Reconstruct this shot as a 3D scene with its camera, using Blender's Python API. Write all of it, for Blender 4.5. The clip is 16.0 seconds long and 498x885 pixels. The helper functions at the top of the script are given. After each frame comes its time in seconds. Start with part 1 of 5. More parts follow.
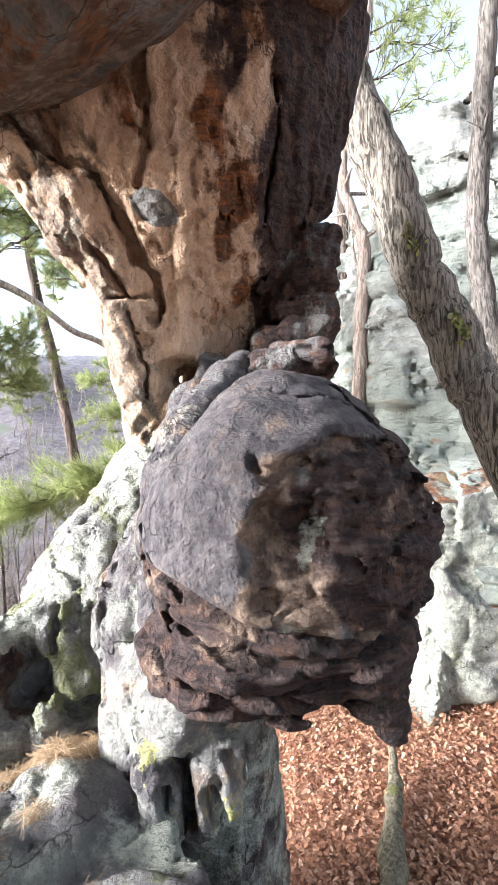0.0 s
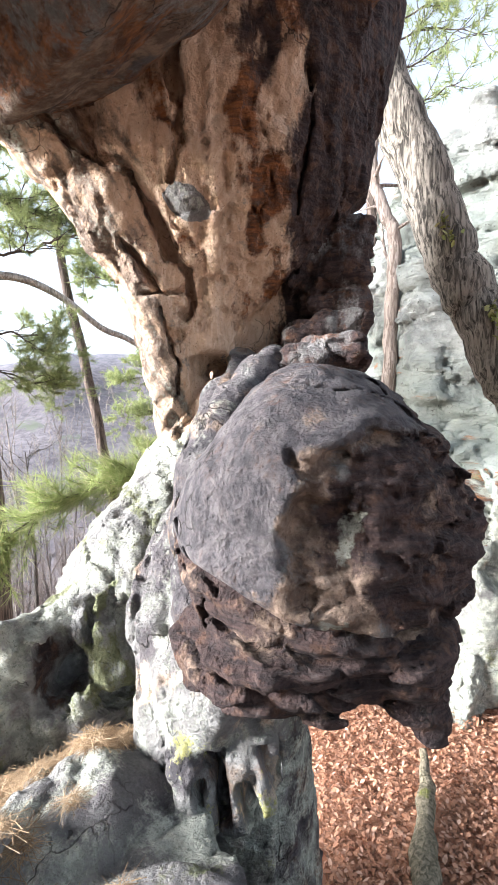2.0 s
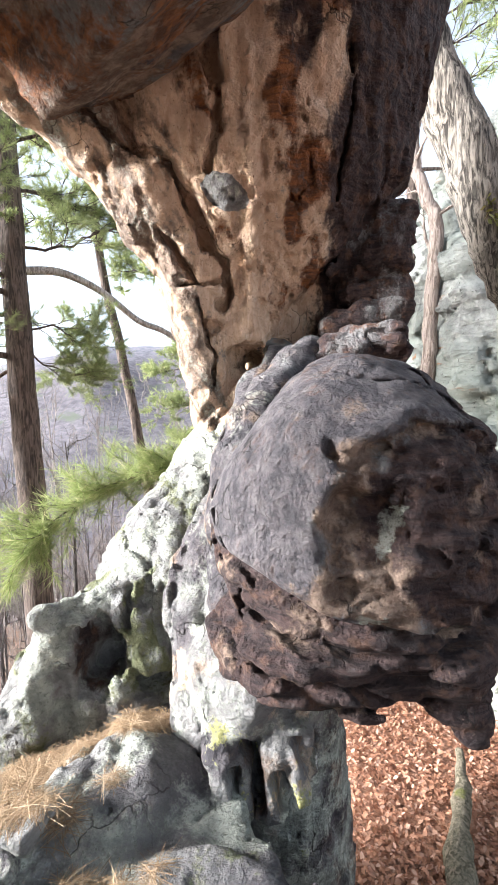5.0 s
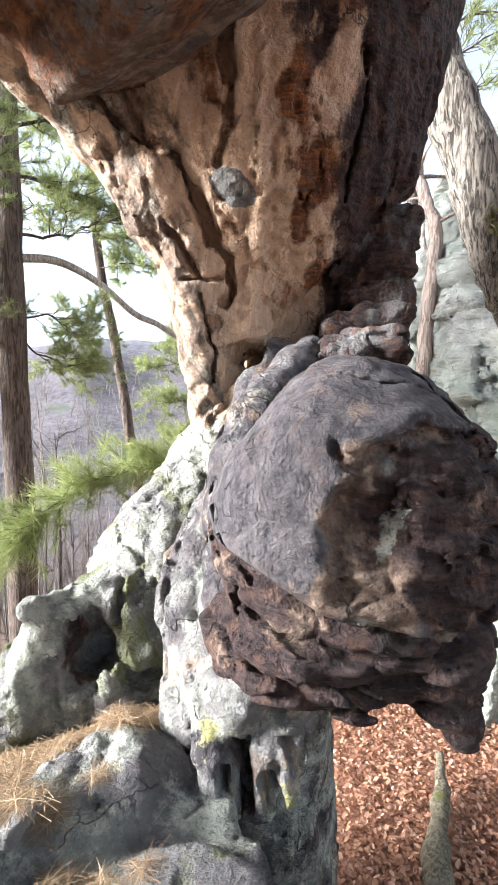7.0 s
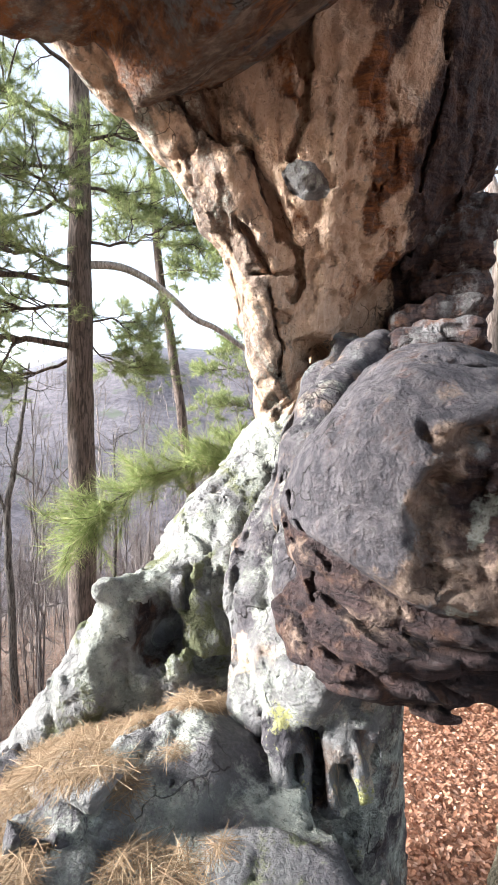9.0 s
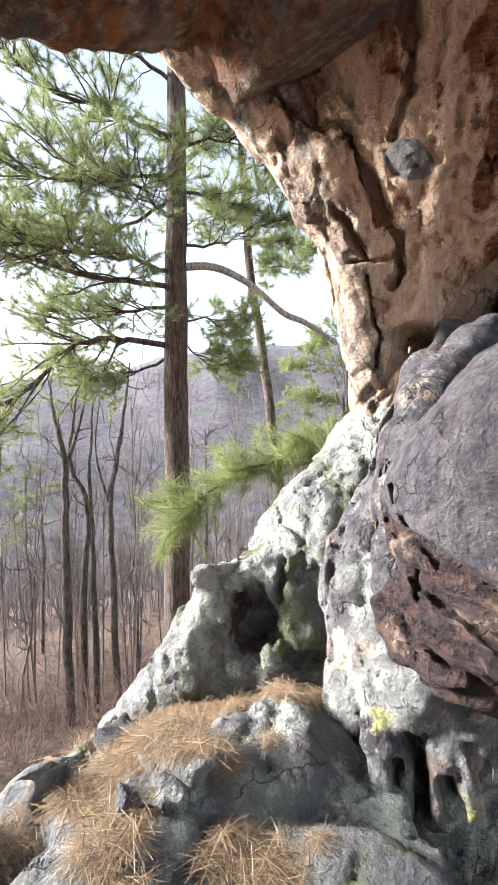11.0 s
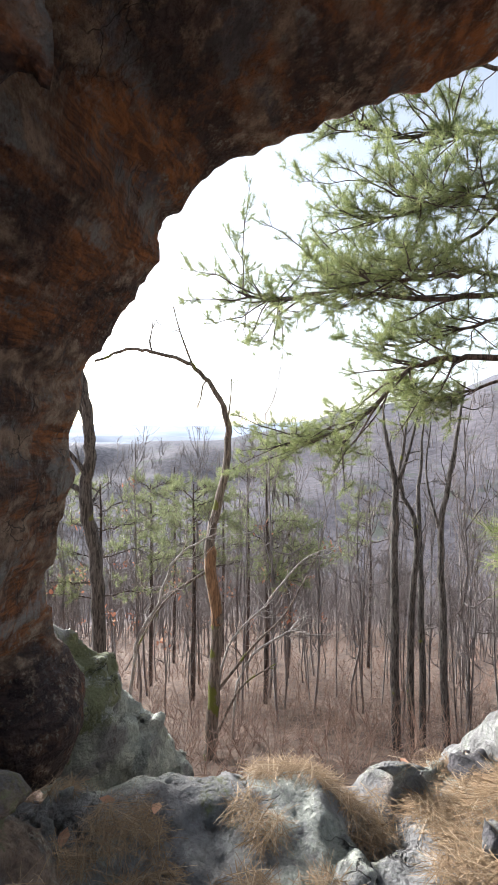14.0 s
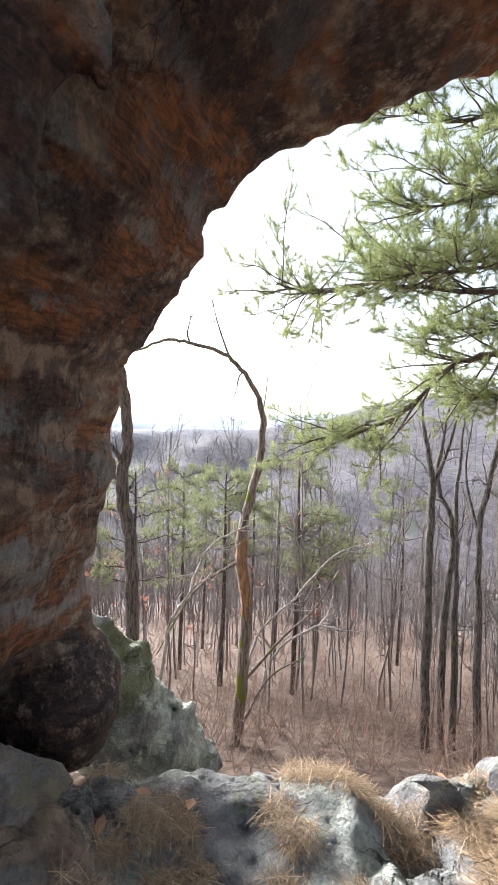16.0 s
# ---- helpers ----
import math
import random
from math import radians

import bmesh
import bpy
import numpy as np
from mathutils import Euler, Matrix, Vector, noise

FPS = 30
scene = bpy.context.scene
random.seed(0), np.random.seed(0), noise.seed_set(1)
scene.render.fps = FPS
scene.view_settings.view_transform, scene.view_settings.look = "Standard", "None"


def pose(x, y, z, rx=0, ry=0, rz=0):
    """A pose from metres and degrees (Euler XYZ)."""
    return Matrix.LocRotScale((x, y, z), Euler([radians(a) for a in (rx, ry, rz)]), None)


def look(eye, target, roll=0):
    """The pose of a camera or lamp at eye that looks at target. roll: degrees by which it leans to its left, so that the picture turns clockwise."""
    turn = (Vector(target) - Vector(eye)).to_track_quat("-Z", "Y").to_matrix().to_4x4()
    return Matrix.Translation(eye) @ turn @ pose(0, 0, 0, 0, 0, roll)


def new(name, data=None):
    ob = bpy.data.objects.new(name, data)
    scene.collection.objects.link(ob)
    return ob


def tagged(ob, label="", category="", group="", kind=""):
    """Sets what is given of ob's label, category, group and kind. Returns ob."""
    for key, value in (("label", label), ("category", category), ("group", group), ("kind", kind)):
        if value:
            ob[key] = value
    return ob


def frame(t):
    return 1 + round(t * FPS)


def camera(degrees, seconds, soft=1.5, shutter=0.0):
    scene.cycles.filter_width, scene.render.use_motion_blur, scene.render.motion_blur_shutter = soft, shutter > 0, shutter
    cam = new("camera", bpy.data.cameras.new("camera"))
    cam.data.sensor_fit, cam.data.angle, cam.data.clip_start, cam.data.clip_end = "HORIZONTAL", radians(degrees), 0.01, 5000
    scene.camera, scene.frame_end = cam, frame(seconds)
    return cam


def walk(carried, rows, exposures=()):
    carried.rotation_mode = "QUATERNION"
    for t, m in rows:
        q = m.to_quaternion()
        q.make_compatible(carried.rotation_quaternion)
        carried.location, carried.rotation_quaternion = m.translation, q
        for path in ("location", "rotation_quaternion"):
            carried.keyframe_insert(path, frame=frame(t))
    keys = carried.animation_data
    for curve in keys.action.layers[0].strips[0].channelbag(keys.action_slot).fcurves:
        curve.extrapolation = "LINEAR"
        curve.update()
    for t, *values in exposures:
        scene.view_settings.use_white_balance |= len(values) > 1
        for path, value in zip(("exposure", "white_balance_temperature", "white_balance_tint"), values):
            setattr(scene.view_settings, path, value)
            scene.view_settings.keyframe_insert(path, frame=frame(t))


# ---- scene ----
cam = camera(57.4, 16.0)
PATH = [
    (0, (0.0, 0.001, 1.34), (0.136, 1.994, 1.251), -2.4),
    (0.5, (-0.006, 0.002, 1.336), (0.118, 1.996, 1.25), -2.3),
    (1, (-0.017, 0.006, 1.335), (0.084, 2.001, 1.248), -2.2),
    (1.5, (-0.034, 0.013, 1.331), (0.037, 2.01, 1.242), -2.3),
    (2, (-0.037, 0.019, 1.331), (-0.01, 2.017, 1.234), -2.4),
    (2.5, (-0.04, 0.023, 1.328), (-0.05, 2.021, 1.227), -2.6),
    (3, (-0.044, 0.029, 1.326), (-0.094, 2.025, 1.219), -2.8),
    (3.5, (-0.05, 0.033, 1.324), (-0.142, 2.028, 1.21), -2.9),
    (4, (-0.053, 0.033, 1.327), (-0.184, 2.025, 1.205), -2.9),
    (4.2, (-0.051, 0.029, 1.327), (-0.199, 2.019, 1.205), -3.0),
    (6.5, (-0.08, 0.027, 1.327), (-0.121, 2.022, 1.196), -0.0),
    (7, (-0.099, 0.033, 1.322), (-0.17, 2.027, 1.191), 0.2),
    (7.5, (-0.13, 0.032, 1.317), (-0.252, 2.024, 1.194), 0.5),
    (8, (-0.168, 0.023, 1.291), (-0.382, 2.009, 1.188), 0.8),
    (10.3, (-0.217, 0.021, 1.218), (-0.577, 1.986, 1.112), 1.3),
    (10.5, (-0.223, 0.022, 1.224), (-0.655, 1.971, 1.107), 1.1),
    (11, (-0.244, 0.021, 1.22), (-0.89, 1.91, 1.1), 0.8),
    (11.5, (-0.266, 0.007, 1.214), (-1.15, 1.798, 1.104), 0.7),
    (12, (-0.281, -0.014, 1.217), (-1.376, 1.656, 1.119), 0.5),
    (12.5, (-0.295, -0.041, 1.216), (-1.608, 1.464, 1.129), 0.7),
    (13, (-0.288, -0.085, 1.218), (-1.766, 1.26, 1.146), 1.0),
    (13.5, (-0.284, -0.085, 1.192), (-1.883, 1.117, 1.143), 0.6),
    (14, (-0.304, -0.09, 1.175), (-2.004, 0.963, 1.15), 0.3),
    (14.5, (-0.323, -0.094, 1.177), (-2.088, 0.847, 1.168), 0.4),
    (15, (-0.332, -0.106, 1.189), (-2.122, 0.785, 1.168), 0.9),
    (15.5, (-0.334, -0.108, 1.206), (-2.113, 0.805, 1.16), 1.6),
    (16, (-0.339, -0.108, 1.213), (-2.109, 0.821, 1.143), 1.8),
]
EXPOSURES = [(0.0, 2.1, 6200, 10), (8.0, 1.95, 6200, 10), (10.5, 1.8, 6200, 10), (11.5, 1.65, 6200, 10), (12.5, 1.4, 6200, 10), (14.0, 1.38, 6200, 10), (14.5, 1.42, 6200, 10), (15.2, 1.64, 6200, 10), (16.0, 1.74, 6200, 10)]
walk(cam, [(t, look(eye, target, roll)) for t, eye, target, roll in PATH], EXPOSURES)

# ---- light ----
world = bpy.data.worlds.new("overcast_sky")
scene.world = world
world.use_nodes = True
wn, wl = world.node_tree.nodes, world.node_tree.links
sky = wn.new("ShaderNodeTexSky")
sky.sky_type = "NISHITA"
sky.sun_disc = False
sky.sun_elevation, sky.sun_rotation = radians(18), radians(-103)
sky.dust_density, sky.air_density = 2.0, 1.0
pale = wn.new("ShaderNodeHueSaturation")
pale.inputs["Saturation"].default_value = 0.5
wl.new(sky.outputs[0], pale.inputs["Color"])
wl.new(pale.outputs[0], wn["Background"].inputs["Color"])
wn["Background"].inputs["Strength"].default_value = 0.145
sun = new("sun", bpy.data.lights.new("sun", "SUN"))
sun.data.energy, sun.data.angle, sun.data.color = 5.0, radians(15), (1.0, 0.98, 0.965)
sun.matrix_world = look((-29.0, -6.6, 9.6), (0, 0, 0))


# ---- noise and solid shapes ----
def mixed(h):
    """Scrambles whole numbers into even ones between -1 and 1."""
    h = (h ^ (h >> np.uint32(15))) * np.uint32(2246822519)
    h = (h ^ (h >> np.uint32(13))) * np.uint32(3266489917)
    return (h >> np.uint32(8)).astype(np.float32) * np.float32(1 / 8388608.0) - np.float32(1.0)


def value_noise(p, seed=0):
    """Smooth noise from -1 to 1 at the points p."""
    f = np.floor(p)
    i = f.astype(np.int32).view(np.uint32)
    u = (p - f).astype(np.float32)
    u = u * u * u * (u * (u * 6 - 15) + 10)
    hx = i[:, 0] * np.uint32(374761393) + np.uint32(seed * 974711 + 12345)
    hy, hz = i[:, 1] * np.uint32(668265263), i[:, 2] * np.uint32(1274126177)
    hx, hy, hz = (hx, hx + np.uint32(374761393)), (hy, hy + np.uint32(668265263)), (hz, hz + np.uint32(1274126177))
    layers = []
    for a in (0, 1):
        rows = []
        for c in (0, 1):
            h = hx[a] + hy[c]
            low = mixed(h + hz[0])
            rows.append(low + (mixed(h + hz[1]) - low) * u[:, 2])
        layers.append(rows[0] + (rows[1] - rows[0]) * u[:, 1])
    return layers[0] + (layers[1] - layers[0]) * u[:, 0]


def fbm(p, scale, octaves=3, seed=0, stretch=(1, 1, 1)):
    q = p / (scale * np.asarray(stretch, np.float32))
    return sum(value_noise(q * 2.0**k, seed + k) * 0.5**k for k in range(octaves))


def ridged(p, scale, octaves=3, seed=0, stretch=(1, 1, 1)):
    q = p / (scale * np.asarray(stretch, np.float32))
    return sum((1 - np.abs(value_noise(q * 2.0**k, seed + k)) * 2) * 0.5**k for k in range(octaves))


def ellipsoid(p, c, r):
    q = (p - np.asarray(c, np.float32)) / np.asarray(r, np.float32)
    return (np.sqrt(q[..., 0] ** 2 + q[..., 1] ** 2 + q[..., 2] ** 2) - 1) * min(r)


def capsule(p, a, b, ra, rb=None):
    a, b = np.asarray(a, np.float32), np.asarray(b, np.float32)
    q, v = p - a, b - a
    t = np.clip((q[..., 0] * v[0] + q[..., 1] * v[1] + q[..., 2] * v[2]) / (v @ v), 0, 1)
    x, y, z = q[..., 0] - t * v[0], q[..., 1] - t * v[1], q[..., 2] - t * v[2]
    return np.sqrt(x * x + y * y + z * z) - (ra + ((ra if rb is None else rb) - ra) * t)


def chain(p, pts, radii, k=0.08):
    d = None
    for a, b, ra, rb in zip(pts, pts[1:], radii, radii[1:]):
        e = capsule(p, a, b, ra, rb)
        d = e if d is None else blend(d, e, k)
    return d


def crack(p, pts, width):
    """A cleft along a line, much deeper than it is wide."""
    press = np.array([1.0, 0.13, 1.0], np.float32)
    return chain(p * press, np.asarray(pts, np.float32) * press, [width] * len(pts), 0.001)


def blend(a, b, k):
    """The union of two solids with a rounded joint."""
    h = np.clip(0.5 + 0.5 * (b - a) / k, 0, 1)
    return b + (a - b) * h - k * h * (1 - h)


def carve(a, b, k=0.03):
    """a without b."""
    return -blend(-a, b, k)


def solid_mesh(name, rough, fine, lo, hi, step, band=0.09):
    """The mesh of the solid rough(p) < 0 in the box; fine(p, d) adds the relief near its surface."""
    axes = [np.arange(a, b + step, step, dtype=np.float32) for a, b in zip(lo, hi)]
    n = [len(a) for a in axes]
    coarse = 6
    wide = [np.arange(a, b + step * (coarse + 1), step * coarse, dtype=np.float32) for a, b in zip(lo, hi)]
    g = np.stack(np.meshgrid(*[a + step * (coarse - 1) / 2 for a in wide], indexing="ij"), -1)
    far = rough(g.reshape(-1, 3)).reshape(g.shape[:3])
    d = np.repeat(np.repeat(np.repeat(far, coarse, 0), coarse, 1), coarse, 2)[: n[0], : n[1], : n[2]]
    close = np.abs(far) < band + 1.9 * coarse * step
    close = np.repeat(np.repeat(np.repeat(close, coarse, 0), coarse, 1), coarse, 2)[: n[0], : n[1], : n[2]]
    spots = np.argwhere(close)
    for k in range(0, len(spots), 400000):
        q = spots[k : k + 400000]
        d[tuple(q.T)] = rough(np.stack([axes[c][q[:, c]] for c in range(3)], -1))
    near = np.argwhere(close & (np.abs(d) < band))
    even = near[(near % 2 == 0).all(1)]
    first = fine(np.stack([axes[c][even[:, c]] for c in range(3)], -1), d[tuple(even.T)])
    half = np.full([m // 2 + 1 for m in n], 9.0, np.float32)
    half[tuple((even // 2).T)] = first
    least = np.abs(half)
    guess = half[tuple((near // 2).T)]
    lowest = least[tuple((near // 2).T)]
    for o in ((1, 0, 0), (0, 1, 0), (0, 0, 1), (1, 1, 1)):
        at = np.minimum(near // 2 + o, np.array(half.shape) - 1)
        lowest = np.minimum(lowest, least[tuple(at.T)])
    live = (lowest < 3.0 * step) | (guess > 8)
    far_off = near[~live]
    d[tuple(far_off.T)] = guess[~live]
    near = near[live]
    p = np.stack([axes[c][near[:, c]] for c in range(3)], -1)
    d[tuple(near.T)] = fine(p, d[tuple(near.T)])
    inside = d < 0
    count = np.zeros([m - 1 for m in n], np.int8)
    corners = [(a, b, c) for a in (0, 1) for b in (0, 1) for c in (0, 1)]
    part = lambda arr, o: arr[o[0] : o[0] + n[0] - 1, o[1] : o[1] + n[1] - 1, o[2] : o[2] + n[2] - 1]
    for o in corners:
        count += part(inside, o)
    cells = np.argwhere((count > 0) & (count < 8))
    index = -np.ones(count.shape, np.int64)
    index[tuple(cells.T)] = np.arange(len(cells))
    value = {o: d[tuple((cells + o).T)] for o in corners}
    total, hits = np.zeros((len(cells), 3), np.float32), np.zeros(len(cells), np.float32)
    for o in corners:
        for axis in range(3):
            if o[axis] == 0:
                e = tuple(1 if c == axis else o[c] for c in range(3))
                a, b = value[o], value[e]
                cut = (a < 0) != (b < 0)
                t = np.where(cut, a / np.where(cut, a - b, 1), 0)
                at = np.tile(np.array(o, np.float32), (len(cells), 1))
                at[:, axis] += t
                total += at * cut[:, None]
                hits += cut
    verts = (cells + total / hits[:, None]) * step + np.asarray([a[0] for a in axes], np.float32)
    faces = []
    for axis in range(3):
        u, v = (axis + 1) % 3, (axis + 2) % 3
        first = [slice(None)] * 3
        second = [slice(None)] * 3
        first[axis], second[axis] = slice(0, -1), slice(1, None)
        a, b = inside[tuple(first)], inside[tuple(second)]
        for flip in (False, True):
            edge = np.argwhere((a & ~b) if not flip else (~a & b))
            edge = edge[(edge[:, u] > 0) & (edge[:, v] > 0) & (edge[:, u] < n[u] - 1) & (edge[:, v] < n[v] - 1)]
            quad = []
            for du, dv in ((1, 1), (0, 1), (0, 0), (1, 0)):
                c = edge.copy()
                c[:, u] -= du
                c[:, v] -= dv
                quad.append(index[tuple(c.T)])
            quad = np.stack(quad if not flip else quad[::-1], 1)
            faces.append(quad)
    faces = np.concatenate(faces)
    return grid_mesh(name, *without_crumbs(verts, faces))


def without_crumbs(verts, faces, least=500):
    """Leaves out the small loose bits of a mesh."""
    label = np.arange(len(verts))
    while True:
        low = label[faces].min(1)
        fresh = label.copy()
        for c in range(4):
            np.minimum.at(fresh, label[faces[:, c]], low)
        fresh = np.minimum(fresh, fresh[label])
        while True:
            jump = fresh[fresh]
            if (jump == fresh).all():
                break
            fresh = jump
        if (fresh == label).all():
            break
        label = fresh
    keep = np.bincount(label, minlength=len(verts))[label] >= least
    new_index = np.cumsum(keep) - 1
    return verts[keep], new_index[faces[keep[faces[:, 0]]]]


def grid_mesh(name, verts, faces):
    me = bpy.data.meshes.new(name)
    size = faces.shape[1]
    me.vertices.add(len(verts))
    me.vertices.foreach_set("co", np.ascontiguousarray(verts, np.float32).ravel())
    me.loops.add(faces.size)
    me.loops.foreach_set("vertex_index", np.ascontiguousarray(faces, np.int32).ravel())
    me.polygons.add(len(faces))
    me.polygons.foreach_set("loop_start", np.arange(0, faces.size, size, dtype=np.int32))
    me.polygons.foreach_set("use_smooth", np.ones(len(faces), bool))
    me.update(calc_edges=True)
    me.validate()
    return me


def mesh_points(me):
    p = np.empty(len(me.vertices) * 3, np.float32)
    me.vertices.foreach_get("co", p)
    return p.reshape(-1, 3)


def mesh_normals(me):
    p = np.empty(len(me.vertices) * 3, np.float32)
    me.vertex_normals.foreach_get("vector", p)
    return p.reshape(-1, 3)


def set_masks(me, name, *columns):
    """Stores up to four values from 0 to 1 a vertex, for the materials."""
    p = np.ones((len(me.vertices), 4), np.float32)
    for k, c in enumerate(columns):
        p[:, k] = np.clip(c, 0, 1)
    me.color_attributes.new(name, "FLOAT_COLOR", "POINT").data.foreach_set("color", p.ravel())


def fall(d, width):
    """1 inside a form, 0 outside, soft over width."""
    return np.clip(0.5 - d / width, 0, 1)


def thing(name, label, category, kind="", group=""):
    return tagged(new(name), label, category, group, kind)


def mesh_part(name, me, material, parent=None, label=""):
    ob = new(name, me)
    if not me.materials:
        me.materials.append(material)
    ob.parent = parent
    return tagged(ob, label) if label else ob


# ---- materials ----
class Nodes:
    """A small writer of node materials."""

    def __init__(self, name):
        self.mat = bpy.data.materials.new(name)
        self.mat.use_nodes = True
        self.tree = self.mat.node_tree
        self.shader = self.tree.nodes["Principled BSDF"]
        self.coords = self.tree.nodes.new("ShaderNodeTexCoord").outputs["Object"]

    def put(self, kind, **sockets):
        node = self.tree.nodes.new(kind)
        for key, value in sockets.items():
            self.join(value, node.inputs[key.replace("_", " ")])
        return node

    def join(self, value, socket):
        if isinstance(value, bpy.types.NodeSocket):
            self.tree.links.new(value, socket)
        else:
            socket.default_value = (*value, 1.0) if isinstance(value, tuple) and len(value) == 3 and socket.type == "RGBA" else value

    def stretched(self, x, y, z):
        node = self.put("ShaderNodeMapping", Vector=self.coords)
        node.inputs["Scale"].default_value = (x, y, z)
        return node.outputs[0]

    def noise(self, scale, detail=4, rough=0.55, vector=None, distort=0.0):
        return self.put("ShaderNodeTexNoise", Vector=vector or self.coords, Scale=scale, Detail=detail, Roughness=rough, Distortion=distort).outputs[0]

    def math(self, op, a, b=0.0, clamp=False):
        node = self.tree.nodes.new("ShaderNodeMath")
        node.operation, node.use_clamp = op, clamp
        self.join(a, node.inputs[0]), self.join(b, node.inputs[1])
        return node.outputs[0]

    def step(self, value, lo, hi):
        node = self.put("ShaderNodeMapRange", Value=value)
        node.interpolation_type = "SMOOTHSTEP"
        node.inputs["From Min"].default_value, node.inputs["From Max"].default_value = lo, hi
        return node.outputs[0]

    def mix(self, amount, a, b, mode="MIX"):
        node = self.tree.nodes.new("ShaderNodeMix")
        node.data_type, node.blend_type = "RGBA", mode
        self.join(amount, node.inputs[0]), self.join(a, node.inputs[6]), self.join(b, node.inputs[7])
        return node.outputs[2]

    def masks(self, name):
        node = self.tree.nodes.new("ShaderNodeVertexColor")
        node.layer_name = name
        split = self.put("ShaderNodeSeparateColor", Color=node.outputs[0])
        return [*split.outputs[:3], node.outputs[1]]

    def finish(self, colour, rough=0.85, height=None, depth=0.01, strength=1.0, specular=0.3):
        self.join(colour, self.shader.inputs["Base Color"])
        self.join(rough, self.shader.inputs["Roughness"])
        self.shader.inputs["Specular IOR Level"].default_value = specular
        if height is not None:
            bump = self.put("ShaderNodeBump", Height=height, Distance=depth, Strength=strength)
            self.tree.links.new(bump.outputs[0], self.shader.inputs["Normal"])
        return self.mat


def rock_material():
    """Sandstone. Masks: sand, dark (varnished stone and painted-in shade), pale lichen, ochre; then yellow lichen,
    moss, lilac grey, and brown (as 1 less its value).
    """
    n = Nodes("sandstone")
    sand, varnish_shade, lichen, ochre = n.masks("stone")
    yellow, moss, lilac, unstained = n.masks("growth")
    big, mid, fine = n.noise(3.0, 5), n.noise(14.0, 6, 0.62), n.noise(70.0, 6, 0.65)
    beds = n.noise(9.0, 5, 0.6, n.stretched(1, 1, 5), 0.6)
    streaks = n.noise(7.0, 5, 0.6, n.stretched(3.2, 3.2, 0.7), 0.5)
    grit = n.noise(240.0, 3, 0.7)
    rough_edge = n.math("ADD", n.math("MULTIPLY", n.math("SUBTRACT", mid, 0.5), 0.9), n.math("MULTIPLY", n.math("SUBTRACT", fine, 0.5), 0.5))

    def edged(mask, soft=0.12, at=0.5):
        return n.step(n.math("ADD", mask, rough_edge), at - soft, at + soft)

    drip = n.math("MULTIPLY", n.math("SUBTRACT", streaks, 0.5), 1.1)
    grey = n.mix(n.step(mid, 0.35, 0.7), (0.19, 0.187, 0.18), (0.40, 0.395, 0.385))
    grey = n.mix(n.step(big, 0.4, 0.7), grey, (0.26, 0.255, 0.255))
    tan = n.mix(n.step(streaks, 0.35, 0.68), (0.62, 0.435, 0.30), (0.78, 0.61, 0.47))
    tan = n.mix(n.step(streaks, 0.64, 0.76), tan, (0.45, 0.245, 0.14))
    tan = n.mix(n.step(fine, 0.62, 0.70), tan, (0.20, 0.105, 0.06))
    rust = n.mix(n.step(beds, 0.35, 0.68), (0.10, 0.045, 0.026), (0.34, 0.135, 0.05))
    rust = n.mix(n.step(mid, 0.55, 0.72), rust, (0.13, 0.09, 0.075))
    dark = n.mix(n.step(beds, 0.36, 0.66), (0.025, 0.017, 0.018), (0.074, 0.046, 0.043))
    dark = n.mix(n.step(mid, 0.50, 0.66), dark, (0.105, 0.058, 0.042))
    dark = n.mix(n.step(fine, 0.58, 0.76), dark, (0.10, 0.072, 0.06))
    white = n.mix(n.step(mid, 0.42, 0.62), (0.33, 0.35, 0.305), (0.53, 0.55, 0.475))
    white = n.mix(n.math("MULTIPLY", n.step(fine, 0.57, 0.63), 0.7), white, (0.17, 0.18, 0.15))
    white = n.mix(n.step(fine, 0.40, 0.32), white, (0.66, 0.67, 0.61))
    purple = n.mix(n.step(mid, 0.35, 0.65), (0.062, 0.057, 0.065), (0.15, 0.136, 0.143))
    col = n.mix(edged(lilac, 0.25), grey, purple)
    brown = n.mix(n.step(mid, 0.38, 0.64), (0.14, 0.095, 0.072), (0.32, 0.235, 0.18))
    brown = n.mix(n.step(fine, 0.56, 0.72), brown, (0.10, 0.065, 0.05))
    col = n.mix(edged(sand), col, tan)
    col = n.mix(edged(n.math("ADD", ochre, drip), 0.25), col, rust)
    col = n.mix(edged(n.math("ADD", varnish_shade, drip), 0.3), col, dark)
    col = n.mix(edged(n.math("SUBTRACT", 1.0, unstained), 0.2), col, brown)
    crust = n.math("ADD", lichen, n.math("MULTIPLY", n.math("SUBTRACT", fine, 0.5), 1.0))
    col = n.mix(n.math("MULTIPLY", edged(crust, 0.26), 0.9), col, white)
    col = n.mix(edged(n.math("ADD", yellow, n.math("SUBTRACT", fine, 0.5)), 0.12, 0.62), col, (0.40, 0.39, 0.16))
    col = n.mix(edged(moss, 0.12, 0.6), col, n.mix(fine, (0.09, 0.10, 0.05), (0.27, 0.285, 0.16)))
    col = n.mix(n.math("MULTIPLY", n.step(grit, 0.35, 0.75), 0.28), col, (0.30, 0.27, 0.24), "OVERLAY")
    bent = n.put("ShaderNodeVectorMath", **{}).outputs[0]
    bent.node.operation = "MULTIPLY_ADD"
    n.join(n.put("ShaderNodeTexNoise", Vector=n.coords, Scale=11.0, Detail=3.0).outputs[1], bent.node.inputs[0])
    bent.node.inputs[1].default_value = (0.14, 0.14, 0.14)
    n.join(n.coords, bent.node.inputs[2])
